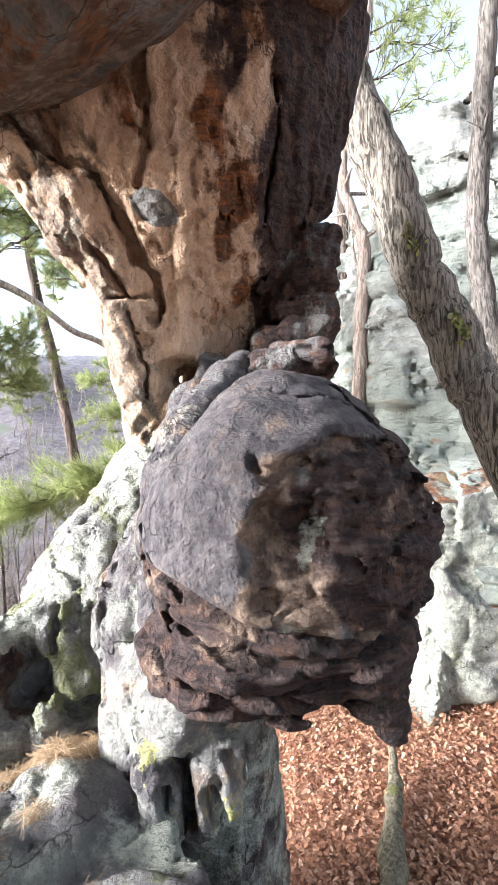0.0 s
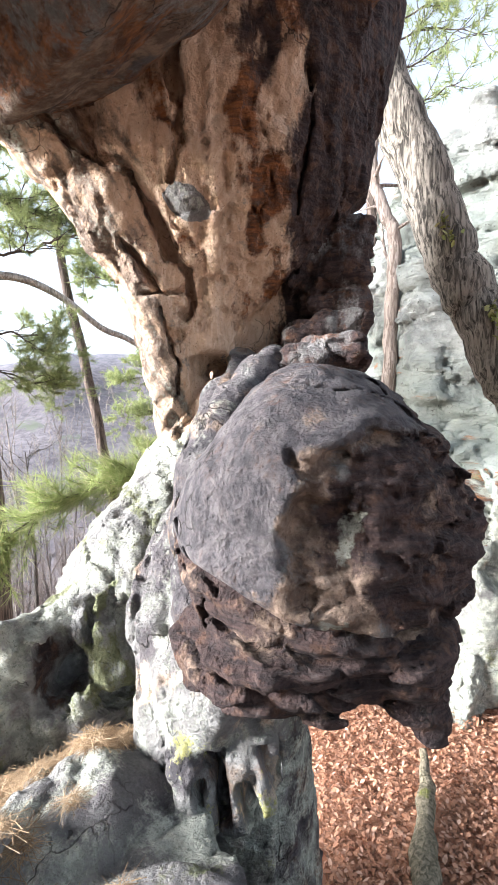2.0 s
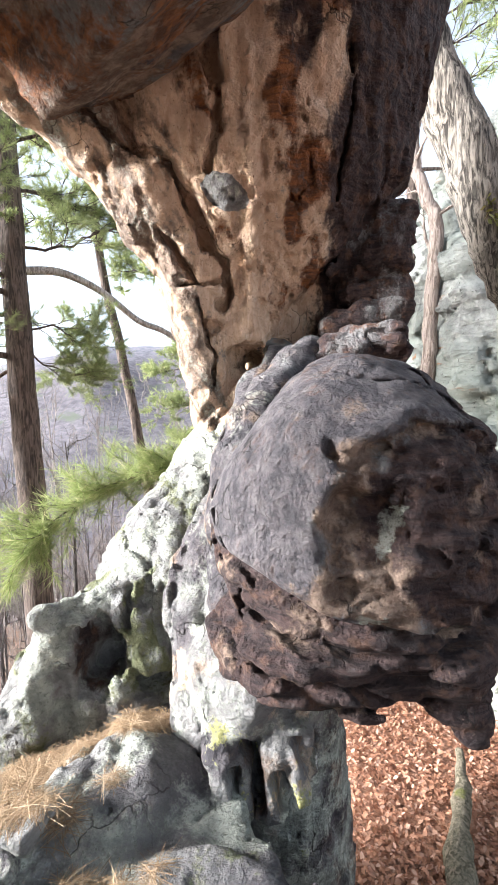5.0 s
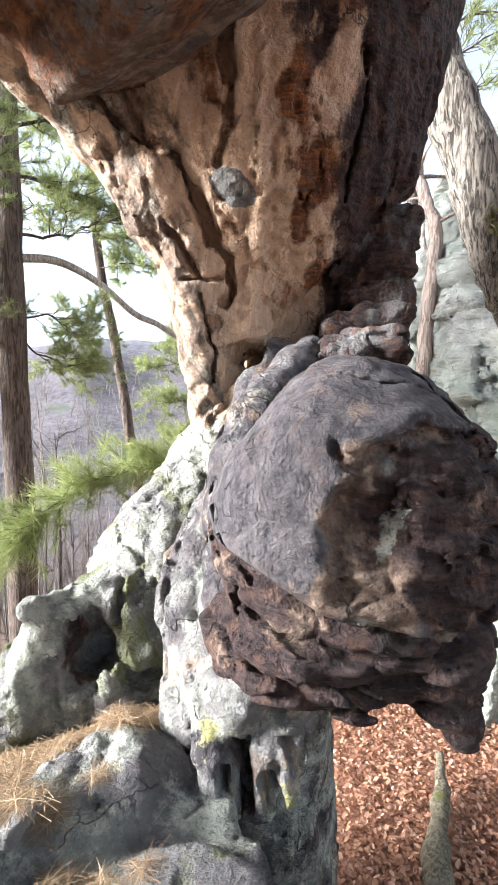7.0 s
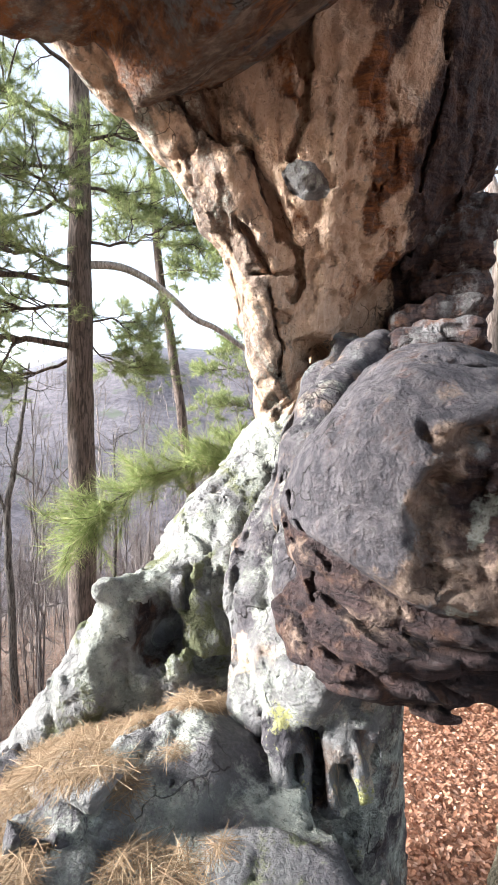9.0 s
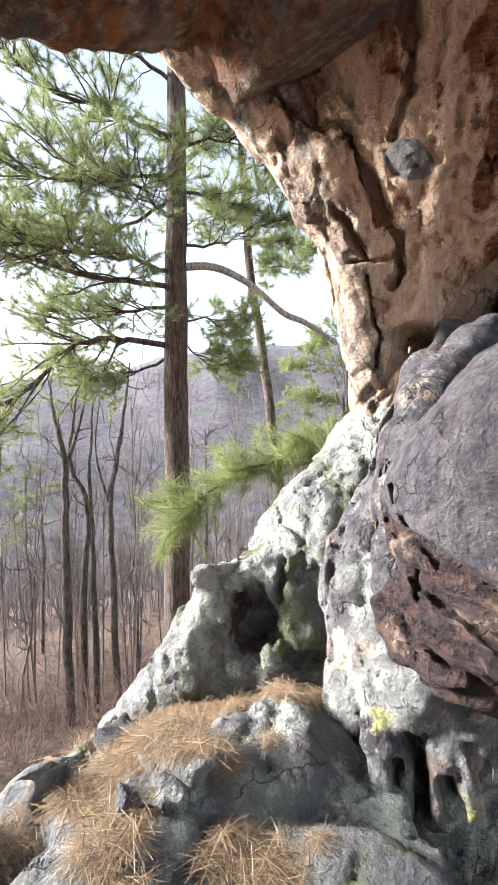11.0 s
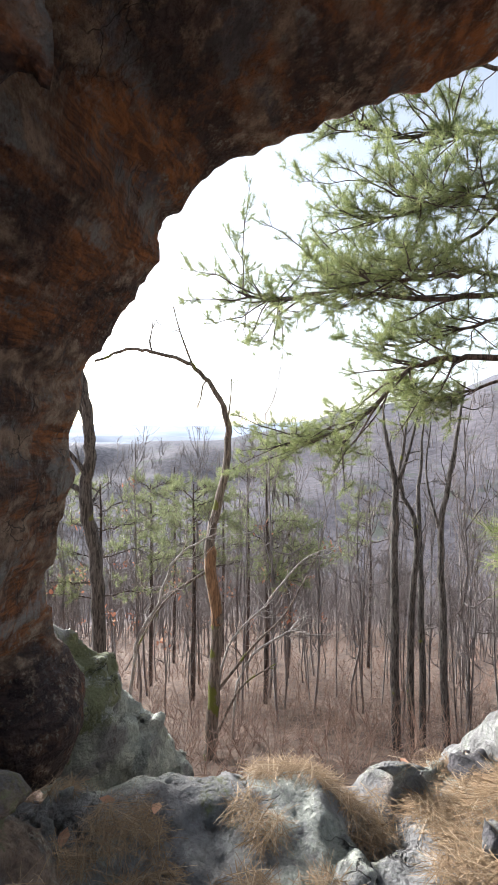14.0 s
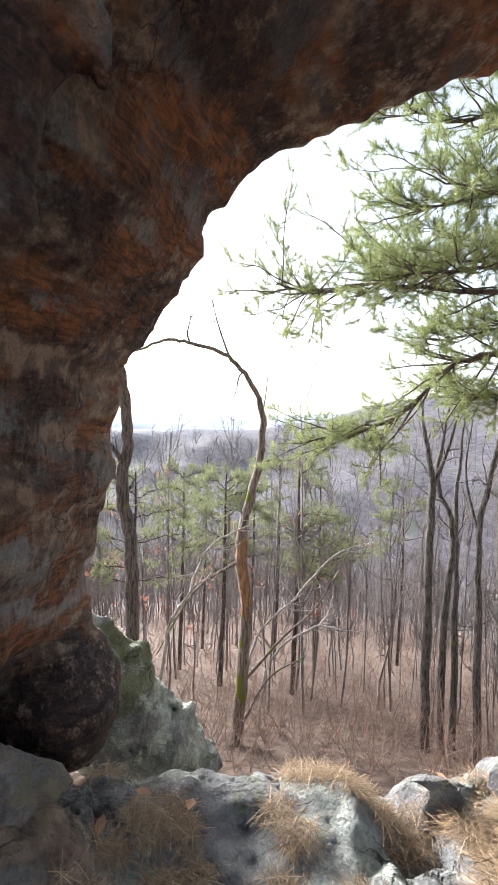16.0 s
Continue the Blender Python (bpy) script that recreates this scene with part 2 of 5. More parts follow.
    web = n.put("ShaderNodeTexVoronoi", Vector=bent, Scale=5.5)
    web.feature = "DISTANCE_TO_EDGE"
    split = n.math("MULTIPLY", n.math("SUBTRACT", 1.0, n.step(web.outputs[0], 0.004, 0.022)), n.step(n.noise(2.1, 3), 0.56, 0.64))
    col = n.mix(n.math("MULTIPLY", split, 0.75), col, (0.030, 0.025, 0.022))
    relief = n.math("ADD", n.math("MULTIPLY", mid, 0.36), n.math("MULTIPLY", fine, 0.36))
    relief = n.math("ADD", relief, n.math("ADD", n.math("MULTIPLY", grit, 0.10), n.math("MULTIPLY", beds, 0.16)))
    for size, amount in ((15.0, 0.34), (42.0, 0.13)):
        chips = n.put("ShaderNodeTexVoronoi", Vector=bent, Scale=size)
        relief = n.math("ADD", relief, n.math("MULTIPLY", chips.outputs[0], amount))
    relief = n.math("SUBTRACT", relief, n.math("MULTIPLY", split, 0.5))
    return n.finish(col, 0.84, relief, 0.075, 1.0, 0.3)


def cliff_material():
    n = Nodes("cliff_stone")
    big, mid, fine = n.noise(0.5, 5), n.noise(2.6, 6, 0.65), n.noise(16.0, 6, 0.7)
    beds = n.noise(1.6, 5, 0.6, n.stretched(1, 1, 5), 0.4)
    col = n.mix(n.step(mid, 0.36, 0.66), (0.15, 0.155, 0.148), (0.35, 0.355, 0.335))
    col = n.mix(n.step(big, 0.42, 0.62), col, n.mix(mid, (0.18, 0.20, 0.183), (0.36, 0.39, 0.355)))
    col = n.mix(n.step(beds, 0.62, 0.74), col, (0.33, 0.16, 0.08))
    col = n.mix(n.step(fine, 0.58, 0.70), col, (0.10, 0.10, 0.09))
    height = n.math("ADD", n.math("MULTIPLY", mid, 0.5), n.math("MULTIPLY", fine, 0.25))
    return n.finish(col, 0.9, n.math("ADD", height, n.math("MULTIPLY", beds, 0.6)), 0.25, 1.0)


def bark_material(name, pale, deep, scale=1.0, moss=0.0):
    n = Nodes(name)
    furrow = n.noise(26.0 * scale, 6, 0.65, n.stretched(1, 1, 0.15), 0.9)
    plates = n.noise(9.0 * scale, 4, 0.6, n.stretched(1, 1, 0.4), 0.4)
    col = n.mix(n.step(furrow, 0.38, 0.62), deep, pale)
    col = n.mix(n.math("MULTIPLY", n.step(plates, 0.45, 0.7), 0.5), col, tuple(0.6 * v for v in pale))
    if moss:
        col = n.mix(n.step(n.noise(2.3, 4), 0.74 - moss, 0.80 - moss), col, (0.14, 0.15, 0.03))
    return n.finish(col, 0.92, n.math("ADD", furrow, n.math("MULTIPLY", plates, 0.5)), 0.03, 1.0)


def leaf_material(name, a, b, c, glow_through=0.0):
    n = Nodes(name)
    pick = n.tree.nodes.new("ShaderNodeNewGeometry").outputs["Random Per Island"]
    col = n.mix(n.step(pick, 0.1, 0.6), a, b)
    col = n.mix(n.step(pick, 0.7, 0.98), col, c)
    n.finish(col, 0.7, None, specular=0.2)
    if glow_through:
        thin = n.put("ShaderNodeBsdfTranslucent", Color=col)
        both = n.put("ShaderNodeMixShader", Fac=glow_through)
        n.tree.links.new(n.shader.outputs[0], both.inputs[1])
        n.tree.links.new(thin.outputs[0], both.inputs[2])
        n.tree.links.new(both.outputs[0], n.tree.nodes["Material Output"].inputs["Surface"])
    return n.mat


def ground_material():
    """Leaf litter near the cliff, brown woodland floor, wooded hills far off with haze painted on."""
    n = Nodes("woodland_ground")
    leafy, far, ridge, _ = n.masks("ground")
    small, mid, big = n.noise(24.0, 5, 0.7), n.noise(4.0, 5), n.noise(0.05, 6, 0.65)
    litter = n.mix(n.step(small, 0.35, 0.65), (0.20, 0.11, 0.075), (0.48, 0.28, 0.19))
    floor = n.mix(n.step(mid, 0.35, 0.65), (0.10, 0.068, 0.05), (0.205, 0.145, 0.11))
    # Hill woods in purple-grey: bare trees, with some distance haze in the colour.
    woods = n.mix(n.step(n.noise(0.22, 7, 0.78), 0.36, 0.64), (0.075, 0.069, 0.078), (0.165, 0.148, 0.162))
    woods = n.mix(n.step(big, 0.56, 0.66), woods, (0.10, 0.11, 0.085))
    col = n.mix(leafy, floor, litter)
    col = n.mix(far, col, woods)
    # The farthest ridges turn blue: haze painted by distance.
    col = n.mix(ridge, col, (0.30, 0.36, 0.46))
    return n.finish(col, 0.95, n.math("ADD", small, mid), 0.05, 0.8)


ROCK, CLIFF, GROUND = rock_material(), cliff_material(), ground_material()
PINE_BARK = bark_material("pine_bark", (0.15, 0.113, 0.096), (0.036, 0.027, 0.022))
GREY_BARK = bark_material("grey_bark", (0.175, 0.155, 0.14), (0.036, 0.031, 0.028), 1.2, 0.10)
FURROWED_BARK = bark_material("furrowed_bark", (0.29, 0.255, 0.215), (0.028, 0.024, 0.020), 1.15, 0.08)
PALE_BARK = bark_material("pale_bark", (0.42, 0.35, 0.31), (0.16, 0.12, 0.10), 1.0)
WOODS_BARK = bark_material("pale_grey_bark", (0.30, 0.262, 0.245), (0.13, 0.108, 0.10), 1.2, 0.06)
DEAD_LIMB = bark_material("flaking_bark", (0.55, 0.51, 0.47), (0.22, 0.19, 0.17), 1.2)
SNAG_WOOD = bark_material("weathered_wood", (0.34, 0.20, 0.11), (0.11, 0.065, 0.04), 1.0)
SNAG_BARK = bark_material("dead_bark", (0.29, 0.24, 0.20), (0.075, 0.06, 0.05), 1.1, 0.16)
NEEDLES = leaf_material("pine_needles", (0.19, 0.235, 0.10), (0.30, 0.345, 0.15), (0.44, 0.45, 0.22), 0.5)
SLOPE_NEEDLES = leaf_material("sunlit_pine_needles", (0.19, 0.22, 0.11), (0.28, 0.31, 0.16), (0.40, 0.39, 0.23), 0.45)
BRUSH = leaf_material("dry_brush", (0.20, 0.122, 0.09), (0.30, 0.20, 0.155), (0.39, 0.28, 0.22))
BRIGHT_NEEDLES = leaf_material("fresh_pine_needles", (0.20, 0.26, 0.09), (0.33, 0.385, 0.15), (0.45, 0.42, 0.24), 0.45)
STRAW = leaf_material("fallen_needles", (0.20, 0.13, 0.075), (0.34, 0.235, 0.14), (0.49, 0.375, 0.25))
HUNG_LEAF = leaf_material("withered_red_leaves", (0.34, 0.14, 0.09), (0.46, 0.22, 0.14), (0.52, 0.32, 0.22), 0.4)
DRY_LEAF = leaf_material("dry_oak_leaves", (0.33, 0.165, 0.10), (0.52, 0.28, 0.18), (0.70, 0.46, 0.34), 0.25)


# ---- the rock arch ----
# Plan axes of the opening: s runs along it to the pillar, n outwards through it.
def across(p):
    return (p[..., 0] + p[..., 1]) * 0.7071, (p[..., 1] - p[..., 0]) * 0.7071


FUNNEL_Z = [1.1, 1.3, 1.68, 1.95, 2.12, 2.35, 2.64, 2.93, 3.5, 4.2]
FUNNEL_X = [-0.44, -0.42, -0.34, -0.23, -0.18, -0.13, -0.12, -0.15, -0.25, -0.3]
FUNNEL_R = [0.06, 0.14, 0.28, 0.46, 0.56, 0.70, 0.86, 0.98, 1.28, 1.5]
FUNNEL_FRONT = [2.78, 2.74, 2.72, 2.70, 2.62, 2.42, 2.22, 2.15, 2.05, 1.9]


def funnel(p):
    z = p[..., 2]
    x, r, f = (np.interp(z, FUNNEL_Z, t) for t in (FUNNEL_X, FUNNEL_R, FUNNEL_FRONT))
    q = np.sqrt(((p[..., 0] - x) / r) ** 2 + ((p[..., 1] - f - 0.9 * r) / (0.9 * r)) ** 2)
    return (q - 1) * r * 0.75


def opening(p):
    """The vault of the opening, a hole through the wall of rock."""
    s, n = across(p)
    left = np.interp(p[..., 2], [-0.6, 0.0, 0.44, 0.65, 0.94, 1.18, 1.38, 1.61, 1.82, 2.0, 2.12, 2.2, 2.33, 2.47, 2.6, 2.8], [-1.95, -1.86, -1.80, -1.72, -1.68, -1.70, -1.66, -1.54, -1.34, -1.17, -1.14, -1.12, -0.92, -0.58, -0.15, 0.5])
    right = np.interp(p[..., 2], [-0.6, 1.25, 1.6, 1.9, 2.24, 2.54, 2.72, 2.85], [2.6, 2.25, 1.8, 1.45, 1.18, 0.88, 0.65, 0.5])
    return np.maximum(left - s, s - right) * 0.75


def mass_rough(p):
    s, n = across(p)
    x, y, z = p[..., 0], p[..., 1], p[..., 2]
    outer = np.maximum(np.maximum(n - 2.2, -1.0 - n), (x - 0.8 - 0.8 * (2.4 - y)) * 0.75)
    d = np.maximum(np.maximum(outer, z - 5.2), np.maximum(np.abs(x + 0.2) - 4.4, y - 3.1))
    d = np.maximum(d, np.interp(s, [-1.0, -0.6, 0.2, 0.7, 1.2, 1.6], [-1.6, 0.5, 2.0, 2.62, 2.92, 3.4]) - z)
    hollow = ellipsoid(p, (0.35, 0.25, 0.55), (1.85, 2.3, 2.55))
    hollow = blend(hollow, ellipsoid(p, (2.0, 1.2, 1.2), (2.1, 2.6, 3.0)), 0.3)
    hollow = blend(hollow, ellipsoid(p, (0.0, -1.3, 0.6), (1.05, 1.6, 1.8)), 0.3)
    hollow = blend(hollow, ellipsoid(p, (-2.15, -0.1, -0.2), (0.62, 0.5, 0.33)), 0.1)
    gate = np.maximum(opening(p), 0.9 - n)
    hollow = blend(hollow, gate, 0.25)
    return blend(np.maximum(d, -hollow), ellipsoid(p, (-2.74, 0.14, -0.24), (0.26, 0.2, 0.2)), 0.25)


def cells(p, scale, seed=0, stretch=(1, 1, 1), slant=False):
    """Broken-stone cells: distance to the joint between the two nearest, and a number for each cell.
    With slant also the height of a tilted facet on each cell."""
    q = (p / (scale * np.asarray(stretch, np.float32))).astype(np.float32)
    f = np.floor(q)
    base, q = f.astype(np.int32).view(np.uint32), q - f
    f1, f2 = np.full(len(q), 9.0, np.float32), np.full(len(q), 9.0, np.float32)
    mark = np.zeros(len(q), np.uint32)
    off = np.zeros((len(q), 3), np.float32)
    for dx in (-1, 0, 1):
        for dy in (-1, 0, 1):
            for dz in (-1, 0, 1):
                step = (dx * 374761393 + dy * 668265263 + dz * 1274126177 + seed * 974711) % 2**32
                h = base[:, 0] * np.uint32(374761393) + base[:, 1] * np.uint32(668265263) + base[:, 2] * np.uint32(1274126177) + np.uint32(step)
                h = (h ^ (h >> np.uint32(15))) * np.uint32(2246822519)
                h = (h ^ (h >> np.uint32(13))) * np.uint32(3266489917)
                h = h ^ (h >> np.uint32(16))
                d, away = 0, []
                for axis, o in enumerate((dx, dy, dz)):
                    part = ((h >> np.uint32(10 * axis)) & np.uint32(1023)).astype(np.float32) * np.float32(0.9 / 1023)
                    away.append(part + np.float32(o + 0.05) - q[:, axis])
                    d = d + away[-1] ** 2
                closer = d < f1
                f2 = np.where(closer, f1, np.minimum(f2, d))
                mark = np.where(closer, h, mark)
                if slant:
                    off[closer] = np.stack(away, -1)[closer]
                f1 = np.where(closer, d, f1)
    gap = (np.sqrt(f2) - np.sqrt(f1)) * scale
    if not slant:
        return gap, mixed(mark)
    way = np.stack([mixed(mark + np.uint32(k * 7919)) for k in (1, 2, 3)], -1)
    return gap, mixed(mark), (off * way).sum(-1) * scale


def wander(p, amount, scale, seed):
    return p + amount * np.stack([fbm(p, scale, 2, seed + k) for k in (0, 17, 34)], -1)


def mass_fine(p, d):
    s, n = across(p)
    tilt = np.stack([p[:, 0], p[:, 1], p[:, 2] + 0.7 * s], -1)
    calm = 1 - 0.7 * fall(0.7 - n, 0.5)
    d = d + 0.06 * fbm(p, 1.1, 2, 11) + (0.006 + 0.045 * calm) * ridged(wander(tilt, 0.08, 0.4, 24), 0.5, 3, 21, (1, 1, 0.35)) - 0.02 + calm * 0.14 * cells(wander(tilt, 0.05, 0.15, 352), 0.19, 33, (1.3, 1.3, 0.6), True)[2] + calm * 0.12 * cells(wander(tilt, 0.08, 0.3, 350), 0.42, 30, (1.2, 1.2, 0.6), True)[2]
    return d + 0.012 * fbm(p, 0.09, 2, 31)


arch = thing("rock_arch", "natural sandstone arch with dark varnished overhanging roof and wall", "rock arch", "structure")
me = solid_mesh("arch_roof", mass_rough, mass_fine, (-4.8, -3.2, -1.8), (4.4, 3.4, 5.4), 0.040, 0.15)
p = mesh_points(me)
s, n = across(p)
tilt = np.stack([p[:, 0], p[:, 1], p[:, 2] + 0.7 * s], -1)
rim = fall(1.75 - n, 0.5) * fall(s - 1.2, 0.3)
# The last varnish term blackens the wall foot, painting in its recess's shade.
set_masks(me, "stone", 0.25 * rim + 0.2 * fbm(p, 0.3, 2, 5), 0.50 - 0.1 * rim + 0.42 * fbm(tilt, 0.4, 4, 8, (1, 1, 0.5)) - 0.22 * fall(0.2 - s, 0.4) + 0.7 * fall(p[:, 2] - 0.1, 0.4), 0.2 * rim, 0.60 + 0.2 * rim + 0.5 * fbm(tilt, 0.3, 4, 3, (1, 1, 0.4)))
set_masks(me, "growth", 0 * n, 0 * n, 0.55 + 0.4 * fbm(tilt, 0.5, 3, 18, (1, 1, 0.5)), 1 - 0.36 - 0.4 * fbm(tilt, 0.3, 3, 28, (1, 1, 0.4)))
mesh_part("roof", me, ROCK, arch)


def slab(p, c, half, r):
    """A block with rounded edges."""
    q = np.abs(p - np.asarray(c, np.float32)) - np.asarray(half, np.float32) + r
    return np.sqrt((np.maximum(q, 0) ** 2).sum(-1)) + np.minimum(q.max(-1), 0) - r


def flake(p, a, b, r, thin, way):
    """A flat splinter of rock from a to b, thin along one way."""
    way = np.asarray(way, np.float32) / np.linalg.norm(way)
    squeeze = lambda q: q + ((q @ way) * (r / thin - 1))[..., None] * way
    return capsule(squeeze(p), squeeze(np.asarray(a, np.float32)), squeeze(np.asarray(b, np.float32)), r, r * 0.55) * (thin / r)


def clefts(p, d):
    """The deep clefts that part the pillar's stones from one another."""
    press = np.array([1.0, 0.4, 1.0], np.float32)
    q = wander(p, 0.018, 0.07, 372) * press
    for pts, radii in (
        ([(-0.29, 2.43, 1.28), (-0.32, 2.37, 1.18), (-0.345, 2.32, 1.08), (-0.37, 2.26, 0.99), (-0.42, 2.16, 0.91), (-0.46, 2.12, 0.83)], [0.03, 0.05, 0.055, 0.06, 0.055, 0.03]),
        ([(-0.46, 2.12, 0.83), (-0.50, 2.07, 0.72), (-0.535, 1.95, 0.58), (-0.53, 1.86, 0.45), (-0.50, 1.78, 0.30)], [0.026, 0.018, 0.016, 0.018, 0.022]),
        ([(-0.14, 2.72, 1.71), (-0.24, 2.72, 1.65), (-0.31, 2.70, 1.55), (-0.39, 2.69, 1.40), (-0.50, 2.70, 1.29)], [0.06, 0.085, 0.05, 0.03, 0.03]),
        ([(-0.10, 2.74, 1.74), (-0.02, 2.78, 1.80), (0.09, 2.78, 1.88), (0.23, 2.76, 1.97), (0.36, 2.72, 2.10), (0.45, 2.70, 2.28), (0.55, 2.72, 2.48)], [0.03, 0.05, 0.075, 0.09, 0.08, 0.06, 0.03]),
    ):
        d = carve(d, chain(q, np.asarray(pts, np.float32) * press, radii, 0.01), 0.008)
    return carve(d, ellipsoid(q, np.array([-0.22, 2.78, 1.67], np.float32) * press, (0.12, 0.14, 0.085)), 0.01)


def pillar_rough(p):
    x, z = p[..., 0], p[..., 2]
    under = np.interp(x, [-0.14, -0.06, 0.02, 0.15, 0.24, 0.45, 0.62], [1.0, 1.72, 1.90, 2.03, 2.15, 2.30, 2.52])
    d = np.maximum(funnel(p), (under - z) * 0.55)
    arm = chain(p, [(-0.50, 2.85, 1.28), (-0.47, 2.8, 1.7), (-0.50, 2.75, 2.05), (-0.68, 2.65, 2.45), (-0.92, 2.5, 2.78), (-1.15, 2.2, 2.98), (-1.3, 1.8, 3.08)], [0.06, 0.14, 0.17, 0.20, 0.20, 0.20, 0.2])
    d = blend(d, arm, 0.06)
    d = blend(d, capsule(p, (0.22, 3.2, 1.5), (0.42, 3.25, 2.25), 0.2, 0.2), 0.02)
    d = blend(d, capsule(p, (-0.02, 3.32, 1.5), (0.3, 3.32, 2.25), 0.3, 0.34), 0.05)
    return blend(d, ellipsoid(p, (0.08, 3.15, 1.58), (0.36, 0.28, 0.30)), 0.02)


def patch_place(p):
    """Places measured along and across the grey inclusion."""
    q = p - np.array([-0.27, 2.36, 2.44], np.float32)
    return np.stack([0.9 * q[:, 0] - 0.43 * q[:, 2], q[:, 1], 0.43 * q[:, 0] + 0.9 * q[:, 2]], -1)


def pillar_fine(p, d):
    q = wander(p, 0.025, 0.12, 300)
    gap, mark, facet = cells(wander(p, 0.05, 0.16, 305), 0.24, 40, (0.8, 1, 2.1), True)
    gap2, mark2 = cells(q, 0.11, 45, (1, 1, 1.6))
    left = fall(p[:, 0] + 0.27, 0.16)
    d = d + 0.032 * fbm(p, 0.4, 3, 41) + 0.012 * fbm(p, 0.10, 3, 51, (1, 1, 1.6)) + (0.008 + 0.010 * left) * mark + 0.006 * mark2 + (0.08 + 0.03 * left) * facet
    d = d + (0.006 + 0.012 * left) * np.clip(1 - gap / 0.022, 0, 1) + 0.014 * ridged(p, 0.22, 2, 59, (0.6, 1, 2.2)) * (1 - left)
    pits = fbm(p, 0.034, 1, 57, (1, 1, 1.7))
    d = d + 0.030 * np.clip((pits - 0.22) * 5, 0, 1) * fall(ellipsoid(p, (0.0, 2.45, 2.25), (0.34, 0.6, 0.75)), 0.2)
    jag = wander(p, 0.020, 0.07, 370)
    for a, b, r, thin, way in (
        ((-0.33, 2.30, 2.90), (-0.36, 2.36, 2.58), 0.075, 0.035, (0.8, -0.6, 0.1)),
        ((-0.29, 2.27, 2.86), (-0.31, 2.33, 2.60), 0.05, 0.022, (0.8, -0.6, 0.1)),
        ((-0.22, 2.13, 3.10), (-0.25, 2.20, 2.95), 0.07, 0.035, (0.6, -0.8, 0.1)),
        ((-0.56, 2.50, 2.52), (-0.43, 2.58, 2.25), 0.10, 0.055, (-0.3, -0.9, 0.3)),
        ((-0.72, 2.42, 2.58), (-0.53, 2.57, 2.18), 0.12, 0.06, (-0.3, -0.9, 0.3)),
        ((-0.52, 2.70, 1.98), (-0.44, 2.72, 1.78), 0.10, 0.05, (-0.3, -0.9, 0.0)),
        ((-0.52, 2.73, 1.74), (-0.47, 2.73, 1.45), 0.10, 0.06, (-0.3, -0.9, -0.1)),
    ):
        d = np.minimum(d, flake(jag, a, b, r, thin, way) + 0.006 * mark2)
    for pts, w in (
        ([(-0.92, 2.20, 2.80), (-0.78, 2.28, 2.69), (-0.65, 2.33, 2.65), (-0.56, 2.38, 2.62), (-0.50, 2.42, 2.53), (-0.45, 2.45, 2.44), (-0.42, 2.52, 2.35)], 0.026),
        ([(-0.47, 2.42, 2.48), (-0.44, 2.47, 2.42), (-0.41, 2.52, 2.30), (-0.40, 2.54, 2.26)], 0.042),
        ([(-0.42, 2.52, 2.35), (-0.35, 2.60, 2.25), (-0.30, 2.63, 2.16), (-0.29, 2.67, 2.08), (-0.30, 2.68, 1.96)], 0.026),
        ([(-0.22, 2.10, 3.20), (-0.27, 2.16, 3.04), (-0.33, 2.20, 2.98), (-0.30, 2.22, 2.92), (-0.26, 2.24, 2.86), (-0.28, 2.24, 2.76), (-0.29, 2.24, 2.67), (-0.33, 2.30, 2.60), (-0.35, 2.37, 2.55)], 0.026),
        ([(-0.31, 2.18, 3.00), (-0.29, 2.20, 2.93), (-0.27, 2.24, 2.87)], 0.050),
        ([(-0.63, 2.45, 2.31), (-0.54, 2.50, 2.19), (-0.47, 2.52, 2.08)], 0.024),
        ([(-0.55, 2.55, 2.06), (-0.42, 2.57, 2.05), (-0.30, 2.64, 2.10)], 0.020),
        ([(-0.46, 2.60, 1.98), (-0.44, 2.66, 1.82), (-0.40, 2.68, 1.66), (-0.42, 2.70, 1.50)], 0.014),
        ([(0.10, 2.20, 2.80), (0.15, 2.25, 2.66), (0.17, 2.32, 2.52), (0.10, 2.42, 2.40), (0.12, 2.50, 2.28)], 0.010),
        ([(0.35, 2.25, 3.0), (0.38, 2.30, 2.8), (0.33, 2.40, 2.58), (0.30, 2.48, 2.42)], 0.014),
    ):
        d = carve(d, crack(jag, pts, w), 0.004)
    for c, r in (((-0.33, 2.68, 1.96), (0.05, 0.10, 0.05)), ((-0.39, 2.64, 1.83), (0.05, 0.09, 0.045)), ((0.19, 2.25, 2.66), (0.028, 0.06, 0.038)), ((0.13, 2.25, 2.60), (0.025, 0.05, 0.025)), ((0.13, 2.23, 2.71), (0.02, 0.05, 0.03)), ((0.30, 2.85, 1.86), (0.22, 0.2, 0.06))):
        d = carve(d, ellipsoid(jag, c, r), 0.012)
    d = clefts(p, d)
    patch = ellipsoid(patch_place(wander(p, 0.010, 0.07, 370)), (0, 0, 0), (0.12, 0.08, 0.06))
    return np.minimum(d, np.maximum(patch, d - 0.014))


pillar = thing("rock_pillar", "tan weathered sandstone pillar flaring up into the arch roof", "rock pillar", "structure")
me = solid_mesh("pillar_funnel", pillar_rough, pillar_fine, (-2.0, 1.7, 1.0), (1.5, 3.7, 3.8), 0.0135, 0.14)
p = mesh_points(me)
x, y, z = p.T
blot = fbm(p, 0.35, 3, 9)
w = wander(p, 0.06, 0.14, 360)
